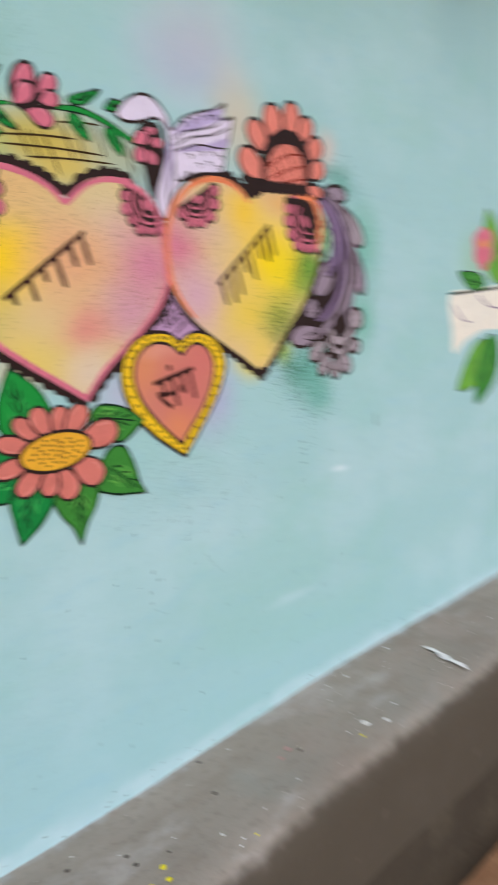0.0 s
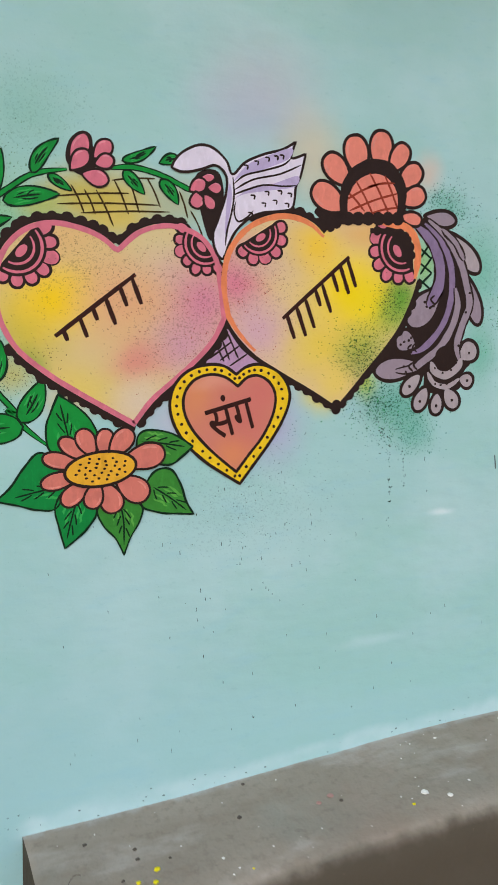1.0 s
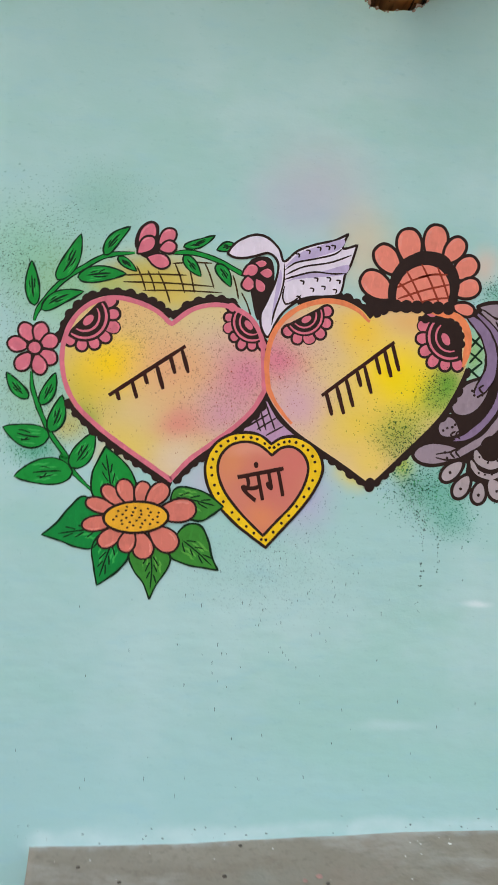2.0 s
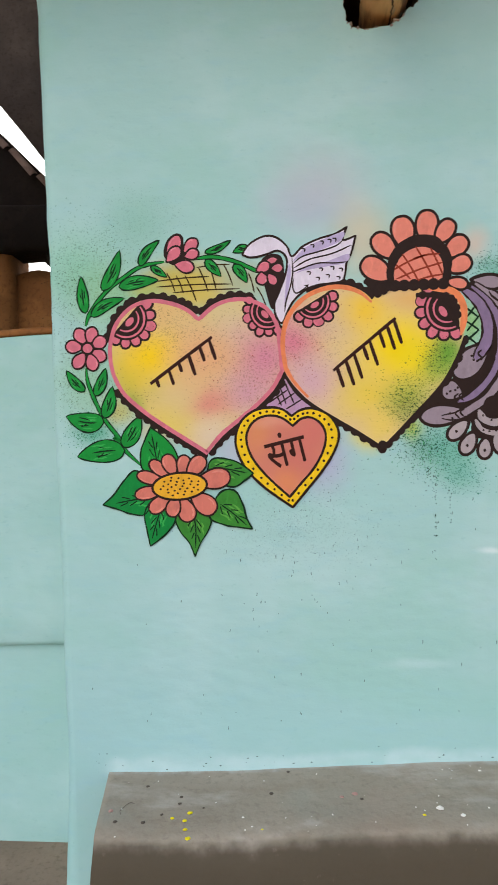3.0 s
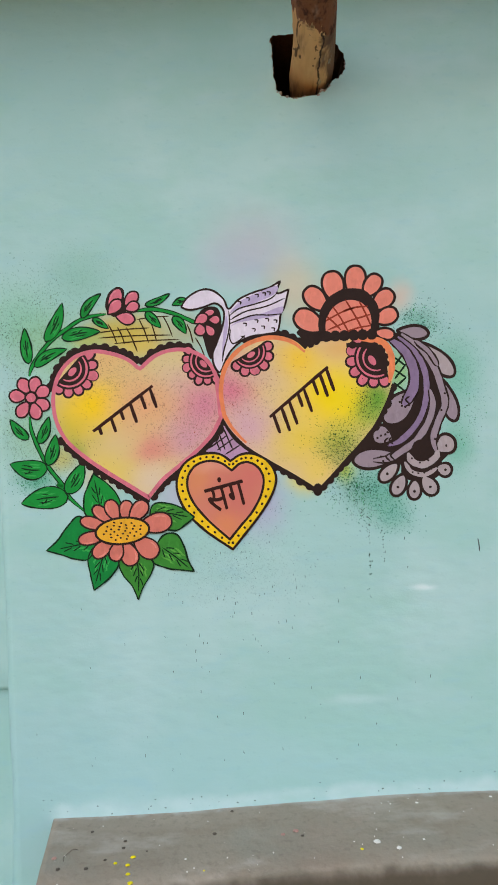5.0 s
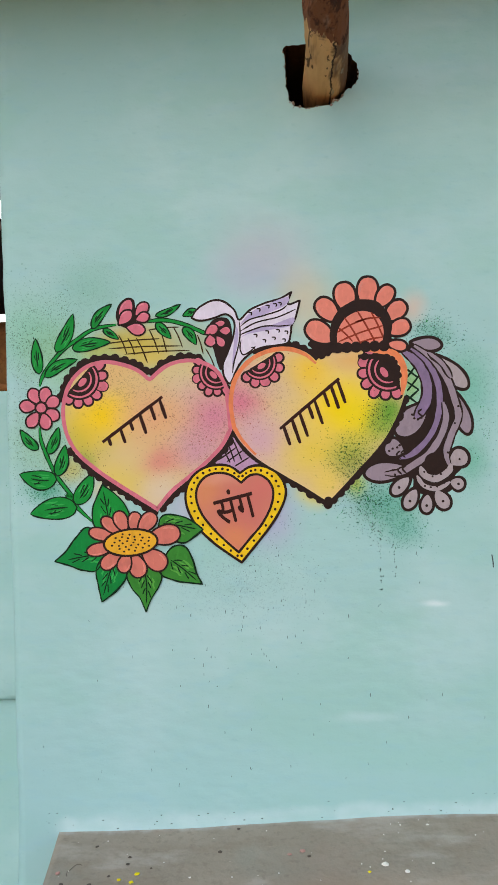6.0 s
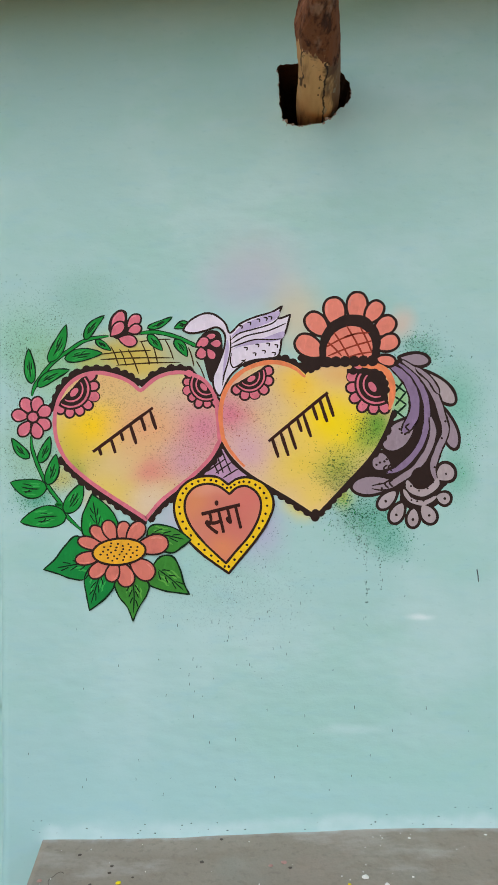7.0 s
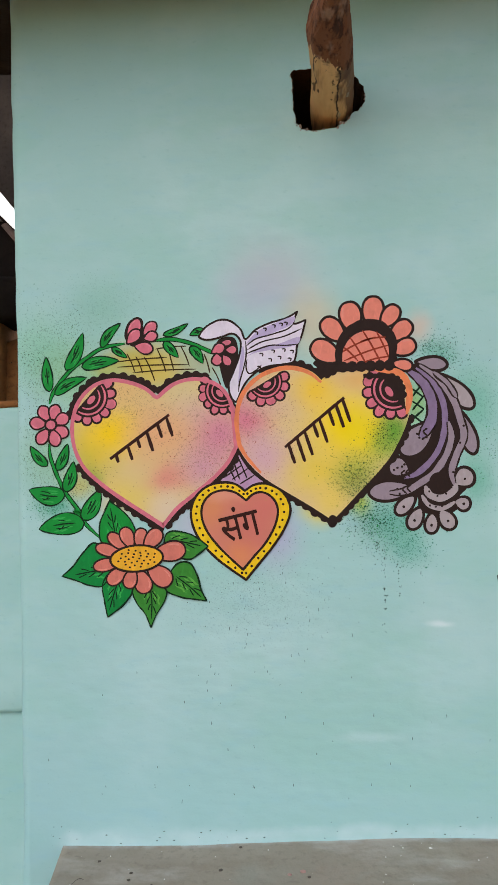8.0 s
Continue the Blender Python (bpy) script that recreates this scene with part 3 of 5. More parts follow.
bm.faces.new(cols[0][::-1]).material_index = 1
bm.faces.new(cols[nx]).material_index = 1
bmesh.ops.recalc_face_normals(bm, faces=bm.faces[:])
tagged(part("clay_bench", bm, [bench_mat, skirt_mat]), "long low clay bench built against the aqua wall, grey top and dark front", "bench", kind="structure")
# low wall of the next bay, set back, with a thicker upper half
LEFT = 0.34
tagged(part("wall_west", rough_box((-2.2, LEFT + 0.02, GROUND - 0.05), (0.06, LEFT + 0.3, 1.44), 0.15, 0.006, 0.02), plain_aqua), "low aqua limewashed wall set back beside the corner", "wall", kind="structure")
tagged(part("wall_west_upper", rough_box((-2.2, LEFT - 0.002, 0.574), (0.03, LEFT + 0.28, 1.452), 0.09, 0.006, 0.018), plain_aqua), "thicker upper half of the low aqua wall", "wall", kind="structure")
tagged(part("wall_west_coping", rough_box((-2.2, LEFT - 0.004, 1.446), (0.05, LEFT + 0.31, 1.466), 0.025, 0.014, 0.008), mud_mat), "raw brown mud along the top of the low wall", "coping", kind="structure")

# clay plinth in front of the low wall
tagged(part("clay_floor", rough_box((-2.2, -0.75, GROUND - 0.1), (0.07, LEFT + 0.1, 0.0), 0.15, 0.008, 0.02), floor_mat), "grey-brown clay plinth at the foot of the low wall", "floor", kind="structure")
# bright cloud behind the house
bm = bmesh.new()
box(bm, (-60, 45, -3), (60, 45.5, 50))
tagged(part("backdrop", bm, cloud_mat), "bright white overcast sky behind the houses", "sky", kind="structure")

# the neighbour's mud house seen over the low wall
tagged(part("mud_wall", rough_box((-3.3, 1.5, GROUND - 0.05), (-0.71, 1.8, 2.1), 0.12, 0.03, 0.04), mud_mat), "brown mud wall of the house behind, in shade", "wall", kind="structure")
tagged(part("mud_wall_return", rough_box((-0.80, 1.56, GROUND - 0.05), (0.6, 1.84, 1.865), 0.03, 0.045, 0.03), mud_mat), "shaded return of the brown mud wall", "wall", kind="structure")
# added block, coloured as shade, that fills the dark space under the roof
tagged(part("shade_filler", rough_box((-3.2, 1.48, 1.935), (0.6, 1.72, 2.16), 0.08, 0.03, 0.03), deep_shade_mat), "near-black block added for the deep shade under the neighbouring roof", "lintel", kind="structure")


def slope_slab(name, left, right, y0, y1, drop_by, rise, material, label, category):
    """A roof slope cut by its lower and upper edge lines, running back from y0 to y1."""
    bm = bmesh.new()
    nn = 26
    cols = []
    for i in range(nn + 1):
        u = i / nn
        x = left[0] + (right[0] - left[0]) * u
        z = left[1] + (right[1] - left[1]) * u
        j = 0.012 * noise.noise((x * 30, 2.0, drop_by))
        cols.append([bm.verts.new(c) for c in ((x, y0, z + j), (x, y0, z + j + drop_by), (x, y1, z + j + drop_by + rise), (x, y1, z + j + rise))])
    for a, b in zip(cols, cols[1:]):
        for k in range(4):
            bm.faces.new((a[k], a[(k + 1) % 4], b[(k + 1) % 4], b[k]))
    bm.faces.new(cols[0])
    bm.faces.new(cols[-1][::-1])
    bmesh.ops.recalc_face_normals(bm, faces=bm.faces[:])
    return tagged(part(name, bm, material), label, category, kind="structure")


# roof slope in the same shade-black colour
neighbour = slope_slab("neighbour_roof", (-2.31, 3.715), (0.49, 0.915), 1.5, 1.75, 0.34, -0.08, deep_shade_mat, "tiled roof slope of the house behind, its deep shade put into the colour", "roof")
# the row of half-round tiles along its edge, coloured paler to look lit
tile = bmesh.new()
for k in range(2):
    r = 0.026 - 0.005 * k
    for e in range(2):
        for i in range(9):
            ang = math.pi * i / 8
            tile.verts.new(((0.075 - 0.15 * e), r * math.cos(ang) * (1 - 0.12 * e), r * math.sin(ang) * (1 - 0.12 * e)))
tile.verts.ensure_lookup_table()
for i in range(8):
    tile.faces.new([tile.verts[k] for k in (i, i + 1, i + 10, i + 9)])
    tile.faces.new([tile.verts[k] for k in (i + 18, i + 27, i + 28, i + 19)])
    for e in (0, 9):
        tile.faces.new([tile.verts[k] for k in (i + e, i + 18 + e, i + 19 + e, i + 1 + e)])
for e in (0, 8):
    tile.faces.new([tile.verts[k] for k in (e, e + 9, e + 27, e + 18)])
bmesh.ops.recalc_face_normals(tile, faces=tile.faces[:])
first = part("roof_tile", tile, edge_mat, neighbour)
for k in range(9):
    x = -1.35 + 0.12 * k
    ob = first if k == 0 else new("roof_tile", first.data)
    ob.parent = neighbour
    ob.matrix_basis = pose(x, 1.50, 4.012 - (x + 2.31) + random.uniform(-0.008, 0.004), 8, 45 + random.uniform(-5, 5), random.uniform(-6, 6))
slope_slab("bay_roof", (-2.31, 4.612), (0.49, 1.055), 1.4, 1.62, 1.8, 0.16, thatch_mat, "dark underside of the roof over the next bay", "roof")

# roof over the wall, carried by the logs
bm = bmesh.new()
EAVE = ((0.75, 2.66), (0.0, 2.475), (-0.2, 2.44), (-0.40, 2.40))
for k, dz in ((0, 0.0), (1, 0.09)):
    for y, z in EAVE:
        for x in (-2.4, WALL_END + 0.3):
            bm.verts.new((x, y, z + dz))
bm.verts.ensure_lookup_table()
V = bm.verts
for k in range(3):
    a = 2 * k
    bm.faces.new((V[a], V[a + 1], V[a + 3], V[a + 2]))
    bm.faces.new((V[a + 8], V[a + 10], V[a + 11], V[a + 9]))
bm.faces.new((V[6], V[7], V[15], V[14]))
bm.faces.new((V[0], V[8], V[9], V[1]))
for s in (0, 1):
    bm.faces.new([V[2 * k + s] for k in range(4)] + [V[8 + 2 * k + s] for k in (3, 2, 1, 0)])
bmesh.ops.recalc_face_normals(bm, faces=bm.faces[:])
tagged(part("ceiling", bm, thatch_mat), "low sloping eave above the painted wall", "roof", kind="structure")


def roof_log(x, z, seed):
    """A crooked roof log that comes out of the wall: pale stripped wood, bark left on its outer end, cut off slantwise."""
    root = thing("roof_log", "crooked stripped roof log with dark bark, coming out of the wall", "log", "roof logs")
    root.matrix_basis = pose(x, 0, z)
    n, k = 40, 72
    for name, a, b, material, fat in (("stripped_wood", -0.24, 0.33, wood, 0.0), ("bark", 0.205, 0.36, bark, 0.0007)):
        bm = bmesh.new()
        rings = []
        for i in range(n + 1):
            ring = []
            for j in range(k):
                ang = j / k * math.tau
                ca, sa = math.cos(ang), math.sin(ang)
                lo = a + (0.06 * noise.noise((ca * 1.1, sa * 1.1, seed + 0.3)) - 0.02 * max(0, ca) + 0.045 * noise.noise((ca * 4, sa * 4, seed)) + 0.03 * noise.noise((ca * 13, sa * 13, seed)) + 0.012 * noise.noise((ca * 31, sa * 31, seed)) if name == "bark" else 0)
                hi = b + 0.11 * ca * (1 if ca < 0 else 2.2) * (0.8 if name != "bark" else 1.0)
                s = lo + (hi - lo) * i / n
                r = 0.046 + 0.003 * math.sin(s * 9 + seed) + fat * min(1, 6 * i / n) + 0.004 * noise.noise((ca * 1.2 + seed, sa * 1.2, s * 7))
                r += 0.0016 * noise.noise((ca * 5, sa * 5 + seed, s * 30)) + 0.0008 * noise.noise((ca * 16, sa * 16 + seed, s * 25))
                cx = -0.080 * s + 0.006 * math.sin(s * 9.0)
                cz = 0.010 * math.sin(max(0, s) * 5.0)
                ring.append(bm.verts.new((cx + r * ca, -s, cz + r * 1.05 * sa)))
            rings.append(ring)
        for i in range(n):
            for j in range(k):
                bm.faces.new((rings[i][j], rings[i][(j + 1) % k], rings[i + 1][(j + 1) % k], rings[i + 1][j])).smooth = True
        bm.faces.new(rings[0])
        bm.faces.new(rings[n][::-1])
        bmesh.ops.recalc_face_normals(bm, faces=bm.faces[:])
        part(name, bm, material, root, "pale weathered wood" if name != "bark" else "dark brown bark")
    return root


roof_log(0.752, 2.118, 2.0)
roof_log(1.345, 2.118, 6.0)


# ---- painted hearts ----
HEART_A = [(0.3262, 1.4337), (0.3024, 1.4541), (0.2666, 1.4696), (0.2187, 1.4775), (0.1720, 1.4640), (0.1360, 1.4277), (0.1186, 1.3749), (0.1226, 1.3165), (0.1464, 1.2657), (0.1913, 1.2227), (0.2373, 1.1890), (0.2859, 1.1569), (0.3370, 1.1234),
           (0.3728, 1.1647), (0.4112, 1.1955), (0.4549, 1.2301), (0.4923, 1.2674), (0.5152, 1.3074), (0.5107, 1.3703), (0.5047, 1.4138), (0.4814, 1.4511), (0.4445, 1.4704), (0.4048, 1.4741), (0.3622, 1.4619)]
HEART_B = [(0.7120, 1.4590), (0.6907, 1.4786), (0.6566, 1.4925), (0.6170, 1.4936), (0.5718, 1.4791), (0.5370, 1.4511), (0.5153, 1.4135), (0.5080, 1.3638), (0.5139, 1.3113), (0.5344, 1.2770), (0.5707, 1.2386), (0.6251, 1.2026), (0.6768, 1.1707), (0.7300, 1.1350),
           (0.7660, 1.1710), (0.8020, 1.2090), (0.8370, 1.2450), (0.8650, 1.2790), (0.8860, 1.3150), (0.9020, 1.3500), (0.9140, 1.3900), (0.9180, 1.4280), (0.9080, 1.4600), (0.8860, 1.4790), (0.8460, 1.4860), (0.7980, 1.4880), (0.7580, 1.4870), (0.7310, 1.4770)]
HEART_C = [(0.5295, 1.2067), (0.5074, 1.2227), (0.4786, 1.2271), (0.4443, 1.2199), (0.4165, 1.1981), (0.4030, 1.1656), (0.4065, 1.1277), (0.4271, 1.0870), (0.4620, 1.0503), (0.4943, 1.0254), (0.5279, 1.0018),
           (0.5584, 1.0377), (0.5916, 1.0774), (0.6184, 1.1172), (0.6334, 1.1558), (0.6274, 1.1870), (0.6069, 1.2107), (0.5757, 1.2229), (0.5494, 1.2194)]
HEART_C_IN = [(0.5318, 1.1846), (0.5071, 1.2031), (0.4784, 1.2089), (0.4493, 1.2001), (0.4306, 1.1769), (0.4278, 1.1470), (0.4404, 1.1130), (0.4662, 1.0788), (0.4946, 1.0499), (0.5217, 1.0251),
              (0.5469, 1.0546), (0.5762, 1.0879), (0.5977, 1.1265), (0.6048, 1.1615), (0.5947, 1.1875), (0.5727, 1.2021), (0.5504, 1.1998)]


def sharp(points, tips, step=7):
    """A closed outline whose points named in tips stay sharp corners."""
    n = len(points)
    out = []
    for a, b in zip(tips, tips[1:] + [tips[0] + n]):
        out += spline([points[i % n] for i in range(a, b + 1)], False, step)[:-1]
    return out


def broad_leaf(parent, material, outline, rib, layer):
    """A broad pointed leaf from a few outline points, the first one its sharp tip, with brushed streaks and veins."""
    shape, mid = sharp(outline, [0], 6), spline(rib, False, 8)
    a = Art(layer + 0.4 * (len(parent.children) % 3))
    a.fill(shape, material)
    d = mid[-1] - mid[0]
    side = Vector((-d[1], d[0])).normalized()
    streak = LEAF_STREAK if material in (GREEN, GREEN_DEEP) else OLIVE_STREAK
    for s in (-1, 1):
        for off in (0.007, 0.014):
            i0 = random.randint(0, 5)
            a.stroke([p + side * s * off * (1 + 0.3 * random.random()) for p in mid[i0:i0 + 7]], 0.0038, streak, 0.3, ends=0.1, wobble=0.6)
    a.stroke(shape, 0.0037, BLACK_GREEN, 0.5, True, wobble=0.5)
    a.stroke(mid, 0.003, BLACK_GREEN, 0.5, ends=0.2)
    for k in range(3):
        for s in (-1, 1):
            p = mid[1 + 4 * k + (1 if s > 0 else 0)] + side * s * 0.003
            q = p + d * random.uniform(0.2, 0.28) + side * s * random.uniform(0.009, 0.013) * (1 - 0.2 * k)
            a.line([p, p.lerp(q, 0.5) - d * 0.02, q], 0.0027, BLACK_GREEN, 0.5, 0.15)
    return a.make("leaf", parent)


def inside(p, outline):
    """Whether a point lies within a closed outline."""
    hit = False
    for q, r in zip(outline, outline[1:] + outline[:1]):
        if (q[1] > p[1]) != (r[1] > p[1]) and p[0] < q[0] + (p[1] - q[1]) / (r[1] - q[1]) * (r[0] - q[0]):
            hit = not hit
    return hit


def along(outline, u):
    n = len(outline)
    i = int(u * n) % n
    return outline[i].lerp(outline[(i + 1) % n], u * n - int(u * n))


def scallops(parent, outline, u0, u1, layer, r=0.011, band=0.0117, material=INK):
    """A dark scalloped lace edge along a stretch of an outline."""
    a = Art(layer + 0.55 * (len(parent.children) % 5))
    pts = [along(outline, u0 + (u1 - u0) * i / 70) for i in range(71)]
    a.stroke(pts, band, material, 0, ends=0.7)
    count = max(2, round(sum((q - p).length for p, q in zip(pts, pts[1:])) / (r * 1.95)))
    for i in range(count):
        p = along(outline, u0 + (u1 - u0) * (i + 0.5) / count)
        rr = r * random.uniform(0.85, 1.12)
        a.fill(ellipse(p, rr, rr * random.uniform(0.85, 1.0), random.random() * 90, 14), material, 0.3)
    return a.make("lace_edge", parent, "dark brown scalloped edging")


def mandala(parent, c, facing, radius, petals, layer, span=84):
    """A half mandala that grows out of the rim: rings and a fringe of petals."""
    c = Vector(c)

    def arc(r, s=span, k=16):
        return [c + Vector((math.cos(radians(facing + (2 * i / k - 1) * s)), math.sin(radians(facing + (2 * i / k - 1) * s)))) * r for i in range(k + 1)]
    a = Art(layer + 1.5)
    a.fill(arc(radius * 0.74, 90), INK, 0)
    a.stroke(arc(radius * 0.63, 82), radius * 0.075, PINK, 0.4, ends=0.6)
    a.stroke(arc(radius * 0.43, 78), radius * 0.06, PINK, 0.4, ends=0.6)
    a.fill(ellipse(c + Vector((math.cos(radians(facing)), math.sin(radians(facing)))) * radius * 0.16, radius * 0.19, radius * 0.11, facing + 90, 14), PINK, 0.4)
    body = a.make("half_mandala", parent, "pink and dark brown half flower")
    for i in range(petals):
        ang = radians(facing + (2 * (i + 0.5) / petals - 1) * (span + 4))
        d = Vector((math.cos(ang), math.sin(ang)))
        shape = drop(c + d * radius * 0.48, c + d * radius * random.uniform(0.98, 1.08), radius * 2.9 * 0.92 / petals * 0.95, 0.62, 0.4, 12)
        a = Art(layer + 0.12 * i)
        a.fill(shape, PINK, 0)
        a.stroke(shape, 0.0049, INK, 0.05, True)
        a.make("petal", body)
    return body


def bars(parent, start, end, legs, height, width, layer):
    """Lettering that must not be read: a head line with plain bars hanging from it."""
    s, e = Vector(start), Vector(end)
    d = e - s
    down = Vector((0.30, -0.95))
    a = Art(layer)
    a.stroke([s.lerp(e, i / 12) for i in range(13)], width, BROWN, 0, ends=0.8)
    a.make("lettering_bar", parent, "dark brown painted bar")
    for u, k in legs:
        p = s + d * u
        a = Art(layer)
        a.stroke([p + down * height * k * i / 8 for i in range(9)], width, BROWN, 1, ends=0.7)
        a.make("lettering_bar", parent, "dark brown painted bar")


# large heart
out_a = sharp(HEART_A, [0, 12, 17])
heart = thing("painted_heart", "large painted heart in yellow and pink with a pink rim", "mural heart", "hearts on the wall")
scallops(heart, inset(out_a, -0.0052), 0.16, 0.245, 4)
scallops(heart, inset(out_a, -0.0052), 0.015, 0.17, 4)
scallops(heart, inset(out_a, -0.0052), 0.87, 0.995, 4)
scallops(heart, inset(out_a, -0.0052), 0.322, 0.50, 4)
scallops(heart, inset(out_a, -0.0052), 0.505, 0.69, 4)
a = Art(7)
a.fill(out_a, FILL_A)
a.make("fill", heart)
a = Art(13)
a.stroke(inset(out_a, 0.0046), 0.0091, PINK, 0, True)
a.make("rim", heart, "pink brushed rim")
mandala(heart, (0.1617, 1.4348), -43, 0.0655, 7, 9)
mandala(heart, (0.4813, 1.4406), 222, 0.0559, 7, 9)
bars(heart, (0.2126, 1.2869), (0.3549, 1.3882), [(0.10, 0.34), (0.30, 0.62), (0.46, 0.40), (0.62, 0.85), (0.80, 0.62), (0.95, 0.85)], 0.0572, 0.0078, 10)

# second heart
out_b = sharp(HEART_B, [0, 8, 13])
heart = thing("painted_heart", "painted heart in pink, yellow and green with an orange rim", "mural heart", "hearts on the wall")
scallops(heart, inset(out_b, -0.0052), 0.02, 0.145, 4)
scallops(heart, inset(out_b, -0.0052), 0.37, 0.545, 4)
scallops(heart, inset(out_b, -0.0052), 0.545, 0.70, 4)
a = Art(9)
a.fill(out_b, FILL_B)
a.make("fill", heart)
a = Art(15)
k = len(out_b)
a.stroke(inset(out_b, 0.0052)[:int(k * 0.36)], 0.0104, ORANGE, 0, ends=0.5)
a.make("rim", heart, "orange brushed rim")
a = Art(15)
a.stroke(inset(out_b, 0.0065)[int(k * 0.70):int(k * 0.885)], 0.0156, ORANGE, 0, ends=0.3)
a.make("rim", heart, "orange brushed rim")
scallops(heart, inset(out_b, 0.0221), 0.73, 0.885, 15.6, 0.0097, 0.0117)
scallops(heart, inset(out_b, 0.0013), 0.86, 0.985, 16, 0.0104, 0.0143)
a = Art(10.6)
a.fill(spline([(0.8383, 1.4788), (0.8696, 1.4701), (0.8925, 1.4411), (0.9008, 1.4072), (0.8985, 1.3711), (0.8827, 1.3688), (0.8656, 1.4158)], True), INK)
a.make("dark_crescent", heart, "dark brown crescent")
mandala(heart, (0.5820, 1.4591), -60, 0.0546, 6, 11)
mandala(heart, (0.8752, 1.4337), 212, 0.0689, 7, 11)
bars(heart, (0.6243, 1.3053), (0.7631, 1.4169), [(0.06, 0.75), (0.20, 0.95), (0.33, 0.95), (0.48, 0.55), (0.58, 0.95), (0.74, 0.6), (0.86, 0.9), (0.97, 0.9)], 0.0624, 0.0078, 13)
a = Art(2)
a.fill(spline([(0.9020, 1.3420), (0.8940, 1.2950), (0.8700, 1.2690), (0.8640, 1.2380), (0.8710, 1.2230), (0.8340, 1.2210), (0.8060, 1.1920), (0.7870, 1.1880), (0.7750, 1.1730), (0.8100, 1.2210), (0.8660, 1.2860)], True), INK)
a.make("dark_web", heart, "dark brown web beside the heart")
# dark ball at its tip
a = Art(12)
a.fill(ellipse((0.7300, 1.1360), 0.0104, 0.0117), INK)
a.make("tip_ball", heart)
a = Art(5)
a.fill(ellipse((0.7142, 1.4662), 0.0169, 0.0143), INK)
a.make("cleft_patch", heart)

# lattice gusset between the two hearts
g = thing("painted_lattice", "purple painted gusset with dark lattice lines and lace edge", "mural lattice")
a = Art(3)
a.fill([Vector(p) for p in ((0.5140, 1.3166), (0.4843, 1.2596), (0.4444, 1.2264), (0.5293, 1.1937), (0.5927, 1.2213), (0.5499, 1.2585))], PURPLE)
a.make("ground_coat", g)
a = Art(4)
a.line([(0.5127, 1.3193), (0.4883, 1.2648), (0.4444, 1.2264)], 0.0156, INK, 0, 0.4)
a.line([(0.5127, 1.3193), (0.5448, 1.2611), (0.6121, 1.2080)], 0.0156, INK, 0, 0.4)
a.fill([Vector(p) for p in ((0.5128, 1.3245), (0.5004, 1.2908), (0.5268, 1.2876))], INK, 0)
for p, q in (((0.5029, 1.2789), (0.5180, 1.2330)), ((0.5161, 1.2826), (0.5351, 1.2353)), ((0.4948, 1.2595), (0.5076, 1.2305)), ((0.4840, 1.2401), (0.5238, 1.2667)), ((0.4997, 1.2332), (0.5381, 1.2587)), ((0.5179, 1.2225), (0.5523, 1.2428))):
    a.line([p, Vector(p).lerp(Vector(q), 0.5), q], 0.0034, INK, 1, 0.4)
a.make("lattice", g)

# small heart
out_c, in_c = sharp(HEART_C, [0, 10]), sharp(HEART_C_IN, [0, 9])
heart = thing("painted_heart", "small coral painted heart with a dotted yellow border", "mural heart", "hearts on the wall")
a = Art(16)
a.fill(out_c, YELLOW)
a.stroke(out_c, 0.0058, INK, 1, True)
a.make("border", heart, "yellow border with dark outline")
a = Art(18)
a.fill(in_c, FILL_C)
a.stroke(in_c, 0.0055, INK, 1, True)
a.make("fill", heart)
mid = [p.lerp(in_c[int(i / len(out_c) * len(in_c)) % len(in_c)], 0.46) for i, p in enumerate(out_c)]
for i in range(38):
    u = (i + 0.5) / 38
    p = along(mid, u)
    # keep the row of dots in the middle of the border
    near_out = min(out_c, key=lambda q: (q - p).length)
    near_in = min(in_c, key=lambda q: (q - p).length)
    p = near_out.lerp(near_in, 0.5)
    a = Art(17)
    a.dot(p, 0.0032, INK)
    a.make("dot", heart)
font = bpy.data.curves.new("word", "FONT")
font.body, font.size = "संग", 0.074
text = bpy.data.objects.new("word", font)
scene.collection.objects.link(text)
bpy.context.view_layer.update()
mesh = bpy.data.meshes.new_from_object(text.evaluated_get(bpy.context.evaluated_depsgraph_get()))
bpy.data.objects.remove(text)
bm = bmesh.new()
for k, (dx, dy) in enumerate(((0, 0), (0.0011, 0.0003), (0.0003, -0.0011))):
    bm.from_mesh(mesh)
    bm.verts.ensure_lookup_table()
    for v in bm.verts[len(mesh.vertices) * k:]:
        v.co += Vector((dx, dy, 0.00002 * k))
word = part("lettering", bm, BROWN, heart)
wx, wz = (0.4781, 1.0878)
word.matrix_basis = pose(wx, -0.0028, wz, 90, 0, 0) @ pose(0, 0, 0, 0, 0, 13) @ Matrix.Diagonal((0.98, 1.22, 1, 1))
tagged(word, "dark brown painted word")

# ---- painted vine with leaves and pink flowers ----
vine = thing("painted_vine", "green painted vine with pointed leaves curling round the heart", "mural vine")
